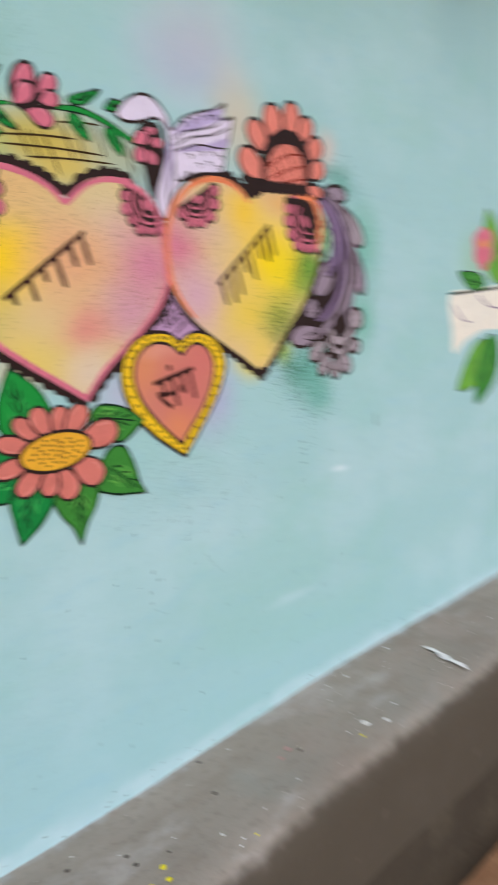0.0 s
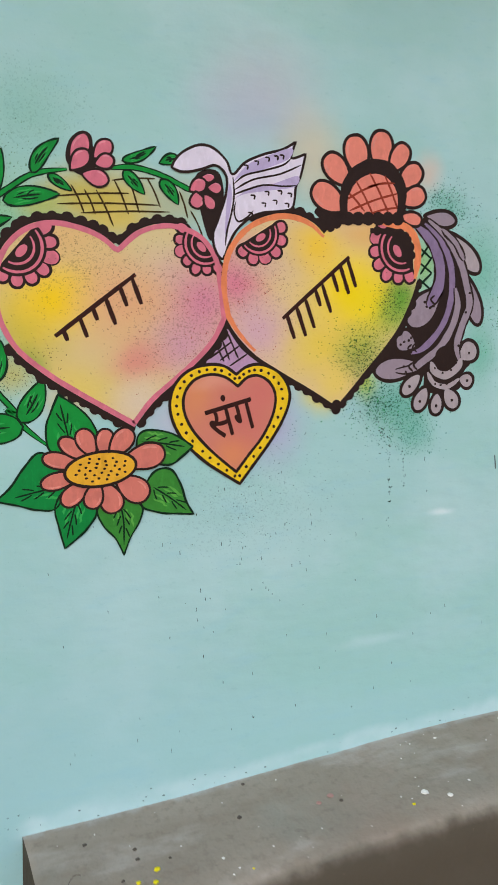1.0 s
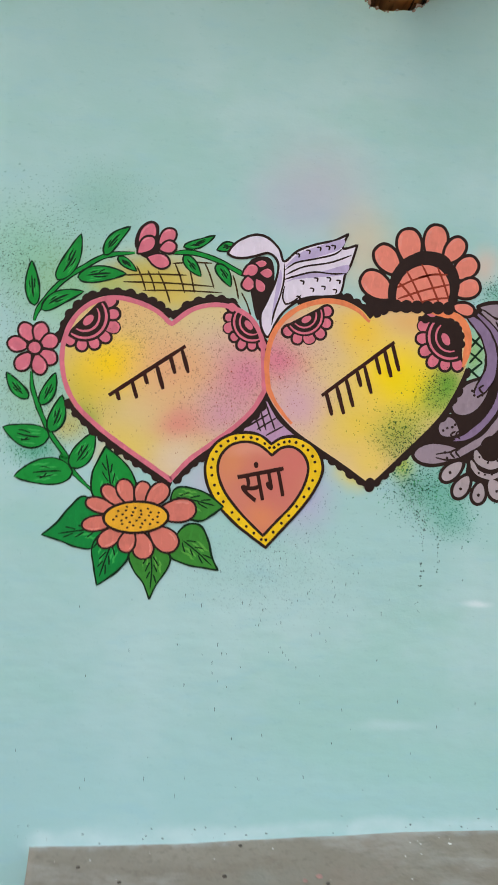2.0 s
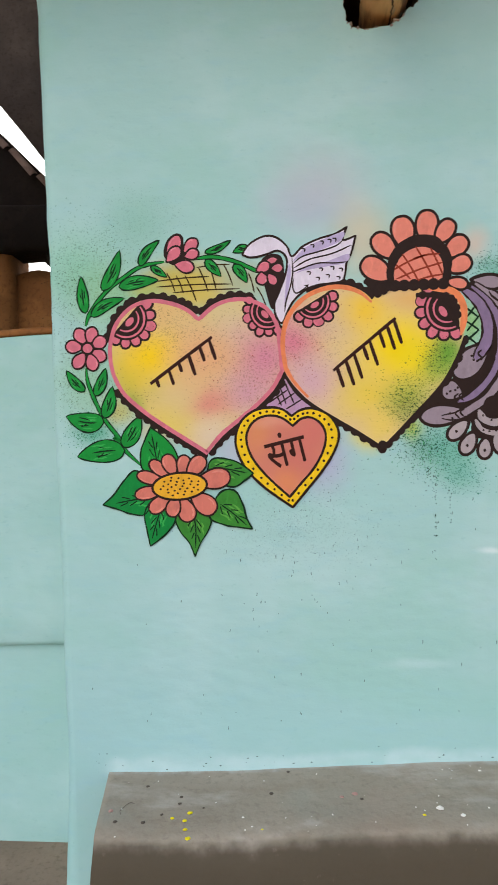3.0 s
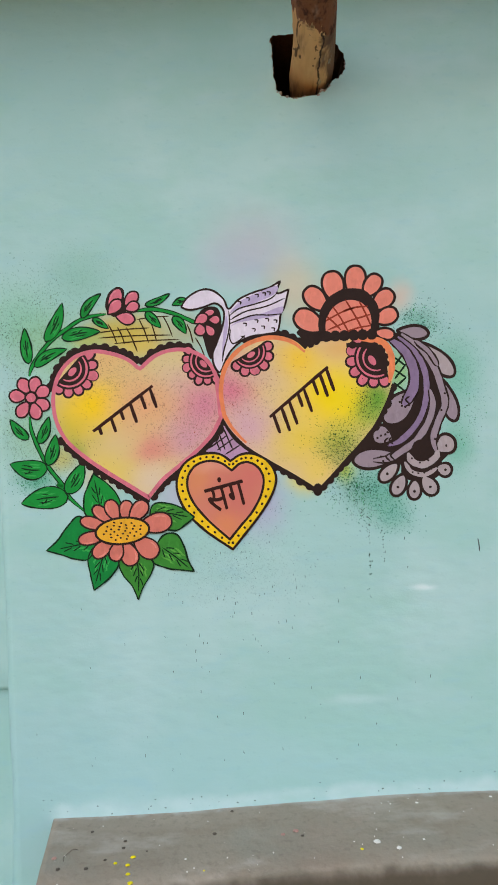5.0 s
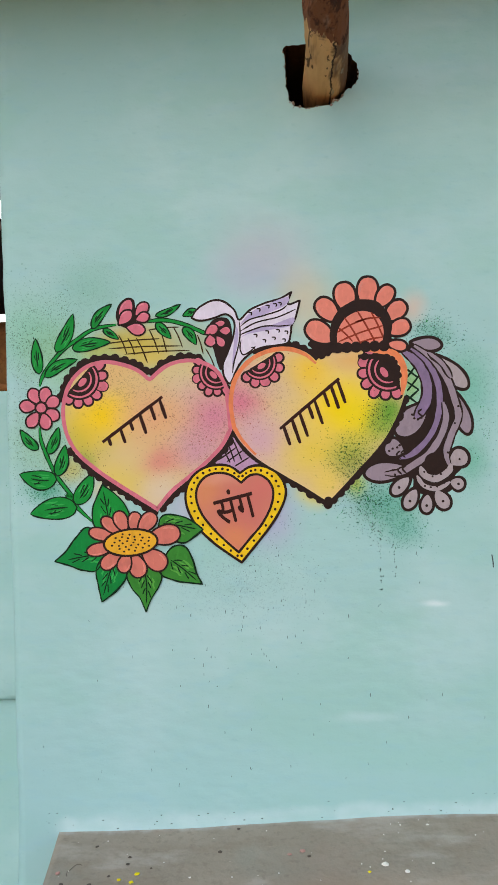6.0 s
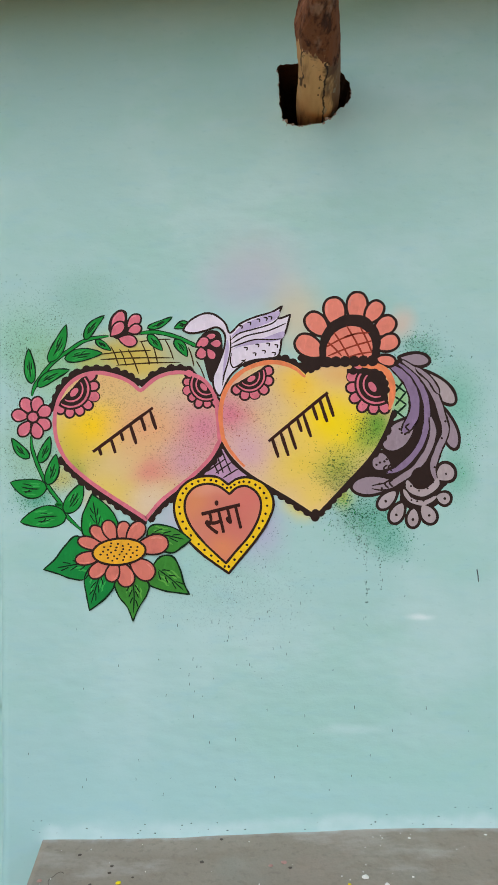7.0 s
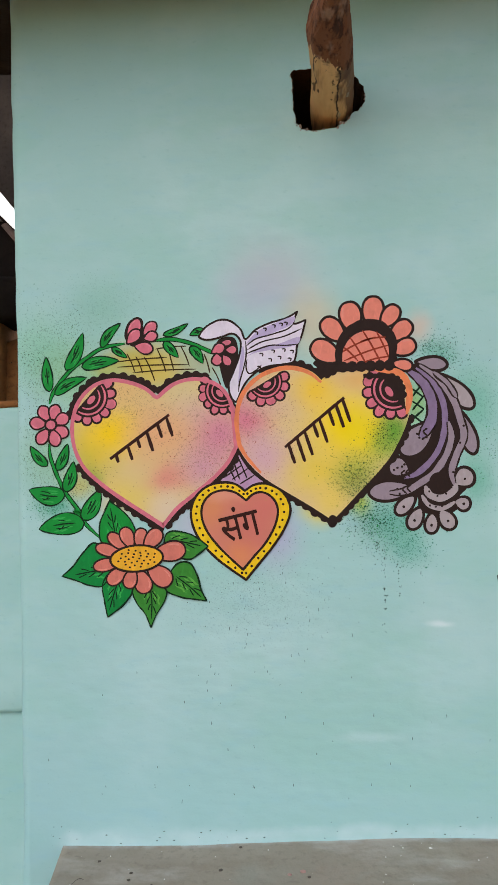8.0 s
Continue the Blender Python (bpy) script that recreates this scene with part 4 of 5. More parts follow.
for pts in ([(0.1890, 1.1000), (0.1560, 1.1310), (0.1260, 1.1670), (0.1390, 1.1620), (0.1060, 1.2070), (0.0850, 1.2490), (0.0690, 1.2940), (0.0660, 1.3260)],
            [(0.0680, 1.4210), (0.0790, 1.4500), (0.1160, 1.4960), (0.1580, 1.5270), (0.2000, 1.5510), (0.2520, 1.5590)],
            [(0.3220, 1.5630), (0.3610, 1.5660), (0.4050, 1.5560), (0.4430, 1.5390), (0.4640, 1.5280)]):
    a = Art(1)
    a.line(pts, 0.011, BLACK_GREEN, 0, 0.4)
    a.line(pts, 0.0062, GREEN, 1, 0.4)
    a.make("stem", vine)
for base, tip, w, bend in (((0.0680, 1.4500), (0.0610, 1.5330), 0.0263, 0.02),
                           ((0.1090, 1.5000), (0.1510, 1.5880), 0.0301, -0.06),
                           ((0.1950, 1.5520), (0.2420, 1.6070), 0.0226, 0.08),
                           ((0.1470, 1.5070), (0.2370, 1.5190), 0.0301, 0.04),
                           ((0.2210, 1.5500), (0.2570, 1.5250), 0.0163, 0.00),
                           ((0.0810, 1.4430), (0.1590, 1.4810), 0.0263, 0.08),
                           ((0.0610, 1.2740), (0.0200, 1.3220), 0.0238, 0.06),
                           ((0.0850, 1.2630), (0.1110, 1.3250), 0.0251, -0.04),
                           ((0.1040, 1.2120), (0.1250, 1.2830), 0.0301, -0.05),
                           ((0.1030, 1.2030), (0.0160, 1.2180), 0.0451, 0.08),
                           ((0.1460, 1.1450), (0.1880, 1.2160), 0.0376, -0.04),
                           ((0.3440, 1.5760), (0.4030, 1.6010), 0.0163, -0.06),
                           ((0.3450, 1.5600), (0.3790, 1.5220), 0.0213, 0.00),
                           ((0.4080, 1.5470), (0.4370, 1.5060), 0.0226, 0.05),
                           ((0.4440, 1.5820), (0.4070, 1.5740), 0.0188, -0.08),
                           ((0.1490, 1.1380), (0.0390, 1.1250), 0.0515, -0.04)):
    painted_leaf(vine, base, tip, w, GREEN, bend, 1 if w < 0.03 else 2)

flower = thing("painted_flower", "pink painted rosette with seven petals on the vine", "mural flower", "pink flowers on the vine")
c = Vector((0.0710, 1.3710))
for tip in ((0.0460, 1.4160), (0.0860, 1.4190), (0.1140, 1.3910), (0.1120, 1.3450), (0.0850, 1.3200), (0.0390, 1.3270), (0.0200, 1.3780)):
    painted_petal(flower, c.lerp(Vector(tip), 0.2), tip, 0.0299, PINK)
a = Art(14)
a.fill(ellipse(c, 0.0136, 0.013), PINK)
a.stroke(ellipse(c, 0.0136, 0.013), 0.0052, INK, 1, True)
a.make("flower_centre", flower)
flower = thing("painted_flower", "pink painted bud flower with five petals on the vine", "mural flower", "pink flowers on the vine")
a = Art(0)
a.fill(spline([(0.2510, 1.5760), (0.2590, 1.6060), (0.2790, 1.6210), (0.2950, 1.6140), (0.2970, 1.5890), (0.3020, 1.5700), (0.2870, 1.5510), (0.2650, 1.5540)], True), INK)
a.make("dark_cup", flower, "dark brown cup round the petals")
for base, tip, w in (((0.2600, 1.5630), (0.2860, 1.6170), 0.0313), ((0.2960, 1.5780), (0.3270, 1.6060), 0.0276), ((0.2970, 1.5680), (0.3300, 1.5780), 0.0251), ((0.2750, 1.5530), (0.3190, 1.5420), 0.0288), ((0.2570, 1.5580), (0.2880, 1.5900), 0.0276)):
    painted_petal(flower, base, tip, w, PINK)
flower = thing("painted_flower", "pink painted blossom with five petals beside the pale scroll", "mural flower", "pink flowers on the vine")
a = Art(0)
a.fill(spline([(0.4695, 1.5542), (0.5121, 1.5635), (0.5192, 1.5080), (0.4946, 1.4455), (0.4791, 1.4827)], True), INK)
a.make("shadow_patch", flower, "dark brown painted patch")
for base, tip, w in (((0.4760, 1.5500), (0.5060, 1.5550), 0.0163), ((0.4580, 1.5300), (0.4880, 1.5470), 0.0251), ((0.4900, 1.5360), (0.5180, 1.5360), 0.0213), ((0.4690, 1.5290), (0.4720, 1.5000), 0.0276), ((0.4840, 1.5250), (0.5010, 1.4990), 0.0213)):
    painted_petal(flower, base, tip, w, PINK, layer=3)

# woven hatching over the olive patch
hatch = thing("painted_hatching", "olive brown brushed basket hatching above the large heart", "mural hatching")
for p, q in (((0.2282, 1.5158), (0.3521, 1.5230)), ((0.2321, 1.5037), (0.4025, 1.5045)), ((0.2694, 1.4895), (0.4209, 1.4934)), ((0.3243, 1.5437), (0.3989, 1.5483)), ((0.2563, 1.5349), (0.2747, 1.4907)), ((0.2776, 1.5277), (0.2933, 1.4875)),
             ((0.2975, 1.5272), (0.3224, 1.4682)), ((0.3283, 1.5449), (0.3491, 1.4887)), ((0.3497, 1.5549), (0.3678, 1.4908)), ((0.3843, 1.5500), (0.4051, 1.5005)), ((0.4399, 1.5285), (0.4526, 1.4834)), ((0.4581, 1.4964), (0.4787, 1.4511))):
    a = Art(0)
    m_ = Vector(p).lerp(Vector(q), 0.5) + Vector((0.001, 0.002))
    a.line([p, m_, q], 0.0031, OLIVE_INK, 0, 0.4)
    a.make("brush_line", hatch)

# ---- large flower under the heart ----
flower = thing("painted_flower", "large coral painted flower with dotted ochre centre and green leaves", "mural flower")
for mat, outline, rib in (
        (GREEN_DEEP, [(0.0940, 1.0140), (0.1210, 1.0370), (0.1450, 1.0680), (0.1750, 1.0910), (0.2160, 1.0510), (0.1950, 0.9940), (0.1610, 0.9920), (0.1300, 1.0030)], [(0.2000, 1.0280), (0.1640, 1.0240), (0.1250, 1.0170)]),
        (GREEN_DEEP, [(0.2020, 0.9180), (0.1950, 0.9550), (0.1910, 0.9950), (0.2160, 1.0250), (0.2560, 0.9990), (0.2600, 0.9740), (0.2420, 0.9490), (0.2230, 0.9330)], [(0.2280, 1.0020), (0.2170, 0.9700), (0.2060, 0.9340)]),
        (GREEN_OLIVE, [(0.3040, 0.8930), (0.2910, 0.9250), (0.2710, 0.9510), (0.2630, 0.9840), (0.3020, 1.0030), (0.3400, 0.9820), (0.3370, 0.9550), (0.3170, 0.9230)], [(0.3040, 0.9830), (0.3070, 0.9530), (0.3050, 0.9120)]),
        (GREEN_OLIVE, [(0.4360, 0.9540), (0.4230, 0.9800), (0.4150, 1.0110), (0.3970, 1.0420), (0.3640, 1.0370), (0.3370, 0.9850), (0.3730, 0.9640), (0.4080, 0.9580)], [(0.3640, 1.0120), (0.3940, 0.9890), (0.4230, 0.9630)]),
        (GREEN_OLIVE, [(0.4410, 1.0800), (0.4170, 1.0990), (0.3920, 1.1110), (0.3560, 1.1160), (0.3400, 1.1010), (0.3450, 1.0680), (0.3930, 1.0500), (0.4210, 1.0640)], [(0.3480, 1.0960), (0.3860, 1.0900), (0.4260, 1.0810)]),
        (GREEN, [(0.2100, 1.1890), (0.1960, 1.1600), (0.1860, 1.1330), (0.1890, 1.0940), (0.2220, 1.0810), (0.2690, 1.1030), (0.2640, 1.1360), (0.2420, 1.1640)], [(0.2250, 1.0960), (0.2190, 1.1320), (0.2120, 1.1730)])):
    broad_leaf(flower, mat, outline, rib, 20)
c = Vector((0.2730, 1.0540))
for tip, w in (((0.2070, 1.1120), 0.0293), ((0.2420, 1.1260), 0.0333), ((0.2870, 1.1240), 0.0313), ((0.3300, 1.1200), 0.0374), ((0.3880, 1.0760), 0.0465), ((0.3530, 0.9950), 0.0465), ((0.2940, 0.9730), 0.0414), ((0.2510, 0.9850), 0.0333), ((0.2040, 0.9960), 0.0343), ((0.1700, 1.0340), 0.0303), ((0.1760, 1.0820), 0.0293)):
    painted_petal(flower, c.lerp(Vector(tip), 0.32), tip, w, CORAL, line=0.0041, layer=24, blunt=0.62, full=0.42)
a = Art(44)
oval = ellipse(c, 0.0624, 0.0305, 4, 32)
a.fill(oval, OCHRE)
a.stroke(oval, 0.0052, INK, 1, True)
for i in range(30):
    r, ang = math.sqrt((i + 0.5) / 30) * 0.86, i * 2.4
    a.dot(c + Vector((math.cos(ang) * r * 0.0572, math.sin(ang) * r * 0.026)), 0.0029, INK, 2, squash=0.8)
a.make("flower_centre", flower, "dotted ochre yellow centre")

# ---- coral half flower ----
flower = thing("painted_flower", "coral painted half flower with dark ring and lattice centre", "mural flower")
a = Art(1)
a.fill(spline([(0.6965, 1.5033), (0.7500, 1.5385), (0.8164, 1.5523), (0.8740, 1.5377), (0.8804, 1.4790), (0.8011, 1.4641), (0.7220, 1.4608), (0.7028, 1.4874)], True), INK)
a.make("dark_ground", flower, "dark brown ground coat")
for tip, w, base in (((0.6920, 1.5440), 0.0508, (0.7540, 1.5040)), ((0.7190, 1.6000), 0.0466, (0.7640, 1.5500)), ((0.7770, 1.6380), 0.0508, (0.7880, 1.5680)), ((0.8360, 1.6490), 0.0494, (0.8320, 1.5750)), ((0.8890, 1.6250), 0.0398, (0.8550, 1.5780)), ((0.9190, 1.5860), 0.0425, (0.8730, 1.5490)), ((0.9280, 1.5390), 0.0398, (0.8780, 1.5180)), ((0.9200, 1.4840), 0.0274, (0.8760, 1.4930))):
    painted_petal(flower, base, tip, w, PEACH, line=0.006, layer=3, blunt=0.58, full=0.38)
dome = spline([(0.7610, 1.4910), (0.7640, 1.5290), (0.7870, 1.5590), (0.8210, 1.5700), (0.8510, 1.5590), (0.8670, 1.5320), (0.8680, 1.4910)])
a = Art(14)
a.fill(inset(dome, -0.009), INK, -1)
a.fill(dome, PEACH)
for p, q in (((0.7588, 1.5213), (0.8296, 1.5520)), ((0.7650, 1.5015), (0.8686, 1.5352)), ((0.8018, 1.4940), (0.8707, 1.5091)), ((0.7795, 1.5559), (0.8150, 1.4937)), ((0.8089, 1.5708), (0.8492, 1.4941)), ((0.8405, 1.5672), (0.8679, 1.5040)), ((0.7579, 1.5383), (0.7966, 1.5006)), ((0.8030, 1.5449), (0.8613, 1.5536))):
    a.line([p, Vector(p).lerp(Vector(q), 0.5) + Vector((0.0, 0.003)), q], 0.0039, RUST, 0.3, 0.5)
a.make("lattice_dome", flower, "peach dome with rust lattice")
a = Art(15)
a.line([(0.7520, 1.4880), (0.7550, 1.5300), (0.7750, 1.5680), (0.8110, 1.5860), (0.8450, 1.5830), (0.8710, 1.5580), (0.8770, 1.5250), (0.8690, 1.4840)], 0.0208, INK, 0, 0.45)
a.make("ring", flower, "dark brown ring")
for i in range(6):
    a = Art(16)
    a.fill(ellipse(Vector((0.7621, 1.4872)).lerp(Vector((0.8674, 1.4884)), i / 5), 0.013, 0.013, 0, 14), INK, 0)
    a.make("scallop", flower)

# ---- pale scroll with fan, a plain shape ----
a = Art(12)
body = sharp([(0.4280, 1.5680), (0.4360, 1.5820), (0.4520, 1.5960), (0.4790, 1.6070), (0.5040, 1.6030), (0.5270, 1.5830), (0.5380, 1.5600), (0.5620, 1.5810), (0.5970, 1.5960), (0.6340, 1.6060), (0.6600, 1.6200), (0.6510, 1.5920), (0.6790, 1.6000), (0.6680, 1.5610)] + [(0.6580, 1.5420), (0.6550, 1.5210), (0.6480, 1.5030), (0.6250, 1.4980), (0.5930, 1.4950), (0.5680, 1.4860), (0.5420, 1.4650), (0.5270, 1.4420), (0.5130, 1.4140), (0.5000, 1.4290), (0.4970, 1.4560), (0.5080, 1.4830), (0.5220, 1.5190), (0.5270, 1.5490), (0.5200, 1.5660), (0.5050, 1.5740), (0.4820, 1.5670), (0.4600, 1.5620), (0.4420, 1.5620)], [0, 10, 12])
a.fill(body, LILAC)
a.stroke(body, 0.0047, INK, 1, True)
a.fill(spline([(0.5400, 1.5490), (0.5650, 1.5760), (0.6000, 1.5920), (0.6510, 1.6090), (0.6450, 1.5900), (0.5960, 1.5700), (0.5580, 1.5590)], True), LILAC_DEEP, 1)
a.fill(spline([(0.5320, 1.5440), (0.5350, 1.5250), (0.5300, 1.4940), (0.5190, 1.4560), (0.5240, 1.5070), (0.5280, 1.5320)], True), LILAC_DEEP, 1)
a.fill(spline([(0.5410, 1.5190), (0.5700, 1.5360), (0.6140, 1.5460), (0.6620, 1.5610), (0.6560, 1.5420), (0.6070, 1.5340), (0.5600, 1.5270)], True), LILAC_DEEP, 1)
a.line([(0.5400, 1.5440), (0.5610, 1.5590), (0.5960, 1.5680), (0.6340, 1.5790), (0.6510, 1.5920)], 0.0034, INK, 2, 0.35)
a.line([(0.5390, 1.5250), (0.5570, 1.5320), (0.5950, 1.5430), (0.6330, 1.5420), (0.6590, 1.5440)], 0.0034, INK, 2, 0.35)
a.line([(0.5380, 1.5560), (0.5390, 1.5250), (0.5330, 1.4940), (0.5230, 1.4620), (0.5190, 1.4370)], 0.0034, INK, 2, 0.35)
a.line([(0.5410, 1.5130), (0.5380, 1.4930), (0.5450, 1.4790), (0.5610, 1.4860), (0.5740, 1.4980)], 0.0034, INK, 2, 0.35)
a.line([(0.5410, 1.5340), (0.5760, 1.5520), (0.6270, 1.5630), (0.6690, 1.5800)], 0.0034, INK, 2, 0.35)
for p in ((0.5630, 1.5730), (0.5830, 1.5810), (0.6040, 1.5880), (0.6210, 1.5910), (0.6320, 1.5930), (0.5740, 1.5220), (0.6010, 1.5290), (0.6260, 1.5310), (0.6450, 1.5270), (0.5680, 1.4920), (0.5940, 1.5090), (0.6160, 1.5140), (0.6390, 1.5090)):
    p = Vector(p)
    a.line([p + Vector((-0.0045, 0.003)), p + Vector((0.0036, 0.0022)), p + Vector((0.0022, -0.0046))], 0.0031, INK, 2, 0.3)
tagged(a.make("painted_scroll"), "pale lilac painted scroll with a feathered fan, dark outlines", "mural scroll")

# ---- grey plume ----
plume = thing("painted_plume", "grey and violet painted feather plume with dark outlines", "mural plume")
a = Art(1)
a.fill(spline([(0.9014, 1.4785), (0.9307, 1.4907), (0.9723, 1.4767), (1.0102, 1.4305), (1.0293, 1.3721), (1.0353, 1.3142), (1.0126, 1.2555), (1.0458, 1.2345), (1.0344, 1.2040), (1.0183, 1.1863), (1.0095, 1.1545), (0.9690, 1.1423), (0.9266, 1.1557), (0.9196, 1.1878), (0.8595, 1.1758), (0.8315, 1.2045), (0.8607, 1.2273),
               (0.8667, 1.2529), (0.8908, 1.2757), (0.8915, 1.3040), (0.9238, 1.3395), (0.9455, 1.3675), (0.9470, 1.4191), (0.9296, 1.4518)], True), INK)
a.make("dark_ground", plume, "dark brown ground coat")
for base, tip, w, mat in (((0.9268, 1.4947), (0.9988, 1.4851), 0.0325, MAUVE), ((0.9798, 1.4648), (1.0533, 1.3857), 0.0429, PALE), ((1.0256, 1.3787), (1.0525, 1.2805), 0.0364, MAUVE), ((0.9662, 1.3567), (0.8896, 1.2835), 0.0598, MAUVE),
                          ((0.9081, 1.2420), (0.8617, 1.2633), 0.0468, MAUVE), ((0.9227, 1.2057), (0.8131, 1.1971), 0.0468, MAUVE), ((1.0036, 1.2122), (1.0486, 1.2396), 0.0468, PALE)):
    a = Art(5)
    s = drop(base, tip, w, 0.62, 0.5)
    a.fill(s, mat)
    a.stroke(s, 0.0072, INK, 1, True)
    a.make("feather_lobe", plume)
for k, (pts, w, mat) in enumerate((([(0.9092, 1.4757), (0.9425, 1.4477), (0.9610, 1.4058), (0.9612, 1.3671), (0.9473, 1.3390), (0.9338, 1.3213)], 0.0221, VIOLET),
                    ([(0.9278, 1.4803), (0.9636, 1.4498), (0.9858, 1.4027), (0.9896, 1.3562), (0.9804, 1.3088), (0.9585, 1.2707), (0.9237, 1.2391), (0.8947, 1.2293)], 0.0143, VIOLET),
                    ([(0.9357, 1.4867), (0.9794, 1.4519), (1.0094, 1.4047), (1.0237, 1.3594), (1.0304, 1.3207), (1.0135, 1.2812), (1.0005, 1.2403), (1.0074, 1.2095)], 0.0156, MAUVE),
                    ([(0.9975, 1.3560), (1.0029, 1.3212), (0.9899, 1.2791), (0.9628, 1.2410), (0.9282, 1.2159), (0.8939, 1.1984), (0.8600, 1.1964)], 0.0156, MAUVE),
                    ([(0.9668, 1.4704), (0.9975, 1.4438), (1.0174, 1.4097)], 0.0104, MAUVE))):
    a = Art(6 + 0.4 * k)
    a.line(pts, w + 0.0065, INK, 0, 0.45)
    a.line(pts, w - 0.0013, mat, 0.2, 0.3)
    a.make("feather_strand", plume)
for base, tip, w in (((0.9223, 1.1929), (0.8770, 1.1499), 0.026), ((0.9346, 1.1670), (0.9060, 1.1162), 0.0273), ((0.9564, 1.1539), (0.9511, 1.1055), 0.0247), ((0.9696, 1.1615), (0.9993, 1.1150), 0.0299), ((1.0024, 1.1764), (1.0371, 1.1643), 0.026)):
    a = Art(4)
    b0, t0 = Vector(base), Vector(tip)
    a.fill(drop(b0, t0 + (t0 - b0).normalized() * 0.0065, w + 0.013, 0.6, 0.45), INK)
    a.fill(drop(b0.lerp(t0, 0.18), t0, w, 0.58, 0.45), PALE, 1)
    a.dot(Vector(base).lerp(Vector(tip), 0.68), 0.0034, INK)
    a.make("fan_petal", plume, "pale grey petal with a dot")
a = Art(8)
a.fill(ellipse((0.9725, 1.2191), 0.0221, 0.0221), INK)
a.make("fan_heart", plume, "dark brown round")
a = Art(8)
a.line([(0.9411, 1.2106), (0.9509, 1.1899), (0.9766, 1.1818), (1.0031, 1.1967), (1.0114, 1.2146)], 0.0156, PALE, 0, 0.3)
a.make("crescent", plume, "pale grey crescent")
a = Art(8)
a.line([(0.9327, 1.1902), (0.9476, 1.1668), (0.9785, 1.1588), (1.0076, 1.1737)], 0.0104, PALE, 0, 0.3)
a.make("crescent", plume, "pale grey crescent")
a = Art(8)
for p in ((0.9498, 1.1976), (0.9677, 1.1871), (0.9873, 1.1919), (0.9995, 1.2058), (0.9502, 1.1656), (0.9631, 1.1628), (0.9774, 1.1639), (0.9932, 1.1714)):
    a.dot(p, 0.0026, INK)
for p in ((0.9262, 1.3292), (0.9312, 1.3201), (0.9388, 1.3173), (0.9468, 1.3210), (0.8717, 1.2477), (0.8797, 1.2527), (0.8901, 1.2551), (0.8956, 1.2601), (0.8785, 1.2039), (0.8833, 1.1935), (1.0311, 1.3451), (1.0220, 1.3067), (1.0044, 1.2403), (1.0299, 1.2245)):
    a.dot(p, 0.0029, INK)
for p in ((0.9029, 1.2420), (0.8924, 1.2397), (0.8941, 1.2036), (0.9046, 1.2060), (0.9445, 1.3340)):
    p = Vector(p)
    a.line([p + Vector((0.0052, 0.0078)), p + Vector((-0.0039, 0)), p + Vector((0.0052, -0.0104))], 0.0039, INK, 1, 0.3)
tagged(a.make("ink_dots", plume, "fine dark brown dots and ticks"), kind="stuff")
# green net between heart and plume
net = thing("painted_net", "dark green painted net between heart and plume", "mural net")
for p, q in (((0.9185, 1.4327), (0.9416, 1.4140)), ((0.9177, 1.4042), (0.9434, 1.3856)), ((0.9143, 1.3746), (0.9424, 1.3520)), ((0.9059, 1.3528), (0.9263, 1.3317)), ((0.9398, 1.4425), (0.9180, 1.4145)), ((0.9443, 1.4166), (0.9172, 1.3835)), ((0.9434, 1.3856), (0.9112, 1.3578)), ((0.9453, 1.3597), (0.9053, 1.3321))):
    a = Art(0)
    a.line([p, Vector(p).lerp(Vector(q), 0.5), q], 0.0044, BLACK_GREEN, 0, 0.6)
    a.make("brush_line", net)

# ---- second mural further along the wall ----
bunch = thing("painted_bouquet", "painted bouquet with cream cloth band, pink flower and green leaves", "mural bouquet")
for base, tip, w, mat in (((1.62, 1.14), (1.46, 1.02), 0.10, LEAF_LIGHT), ((1.66, 1.16), (1.56, 0.97), 0.11, GREEN_OLIVE), ((1.70, 1.30), (1.60, 1.50), 0.11, LEAF_LIGHT), ((1.60, 1.30), (1.46, 1.33), 0.05, GREEN_OLIVE)):
    painted_leaf(bunch, base, tip, w, mat, 0.05, 2, 2)
a = Art(6)
band = spline([(1.42, 1.275), (1.55, 1.285), (1.75, 1.29), (1.75, 1.18), (1.60, 1.175), (1.50, 1.15), (1.44, 1.12), (1.43, 1.18)], True)
a.fill(band, WHITE)
a.line([(1.415, 1.275), (1.5, 1.279), (1.75, 1.292)], 0.007, BLACK_GREEN, 1)
a.line([(1.43, 1.25), (1.48, 1.21), (1.52, 1.20)], 0.005, MAUVE, 1)
a.line([(1.56, 1.27), (1.62, 1.24), (1.70, 1.23)], 0.005, MAUVE, 1)
a.make("cloth_band", bunch, "cream white cloth band")
for tip in ((1.545, 1.36), (1.535, 1.42), (1.585, 1.45), (1.63, 1.43), (1.63, 1.37), (1.585, 1.335)):
    painted_petal(bunch, (1.58, 1.40), tip, 0.05, PINK, PINK, 0.003, 8)
a = Art(18)
a.fill(ellipse((1.582, 1.398), 0.014, 0.02), OCHRE)
a.make("flower_centre", bunch)

# ---- droplets and flecks ----
a = Art(0)
for i in range(150):
    x, z = random.gauss(0.55, 0.22), random.uniform(0.48, 1.02)
    if 0.05 < x < 1.3 and random.random() < 0.25 + 0.75 * (z - 0.45) / 0.6:
        a.stroke([Vector((x, z)), Vector((x + random.uniform(-0.001, 0.001), z - random.uniform(0.002, 0.008)))], random.uniform(0.0008, 0.0015), fleck_mat, 0, ends=1.0)
for i in range(130):
    a.dot((random.gauss(0.565, 0.075), random.gauss(0.955, 0.05)), random.uniform(0.0005, 0.0012), fleck_mat, 0, 5)
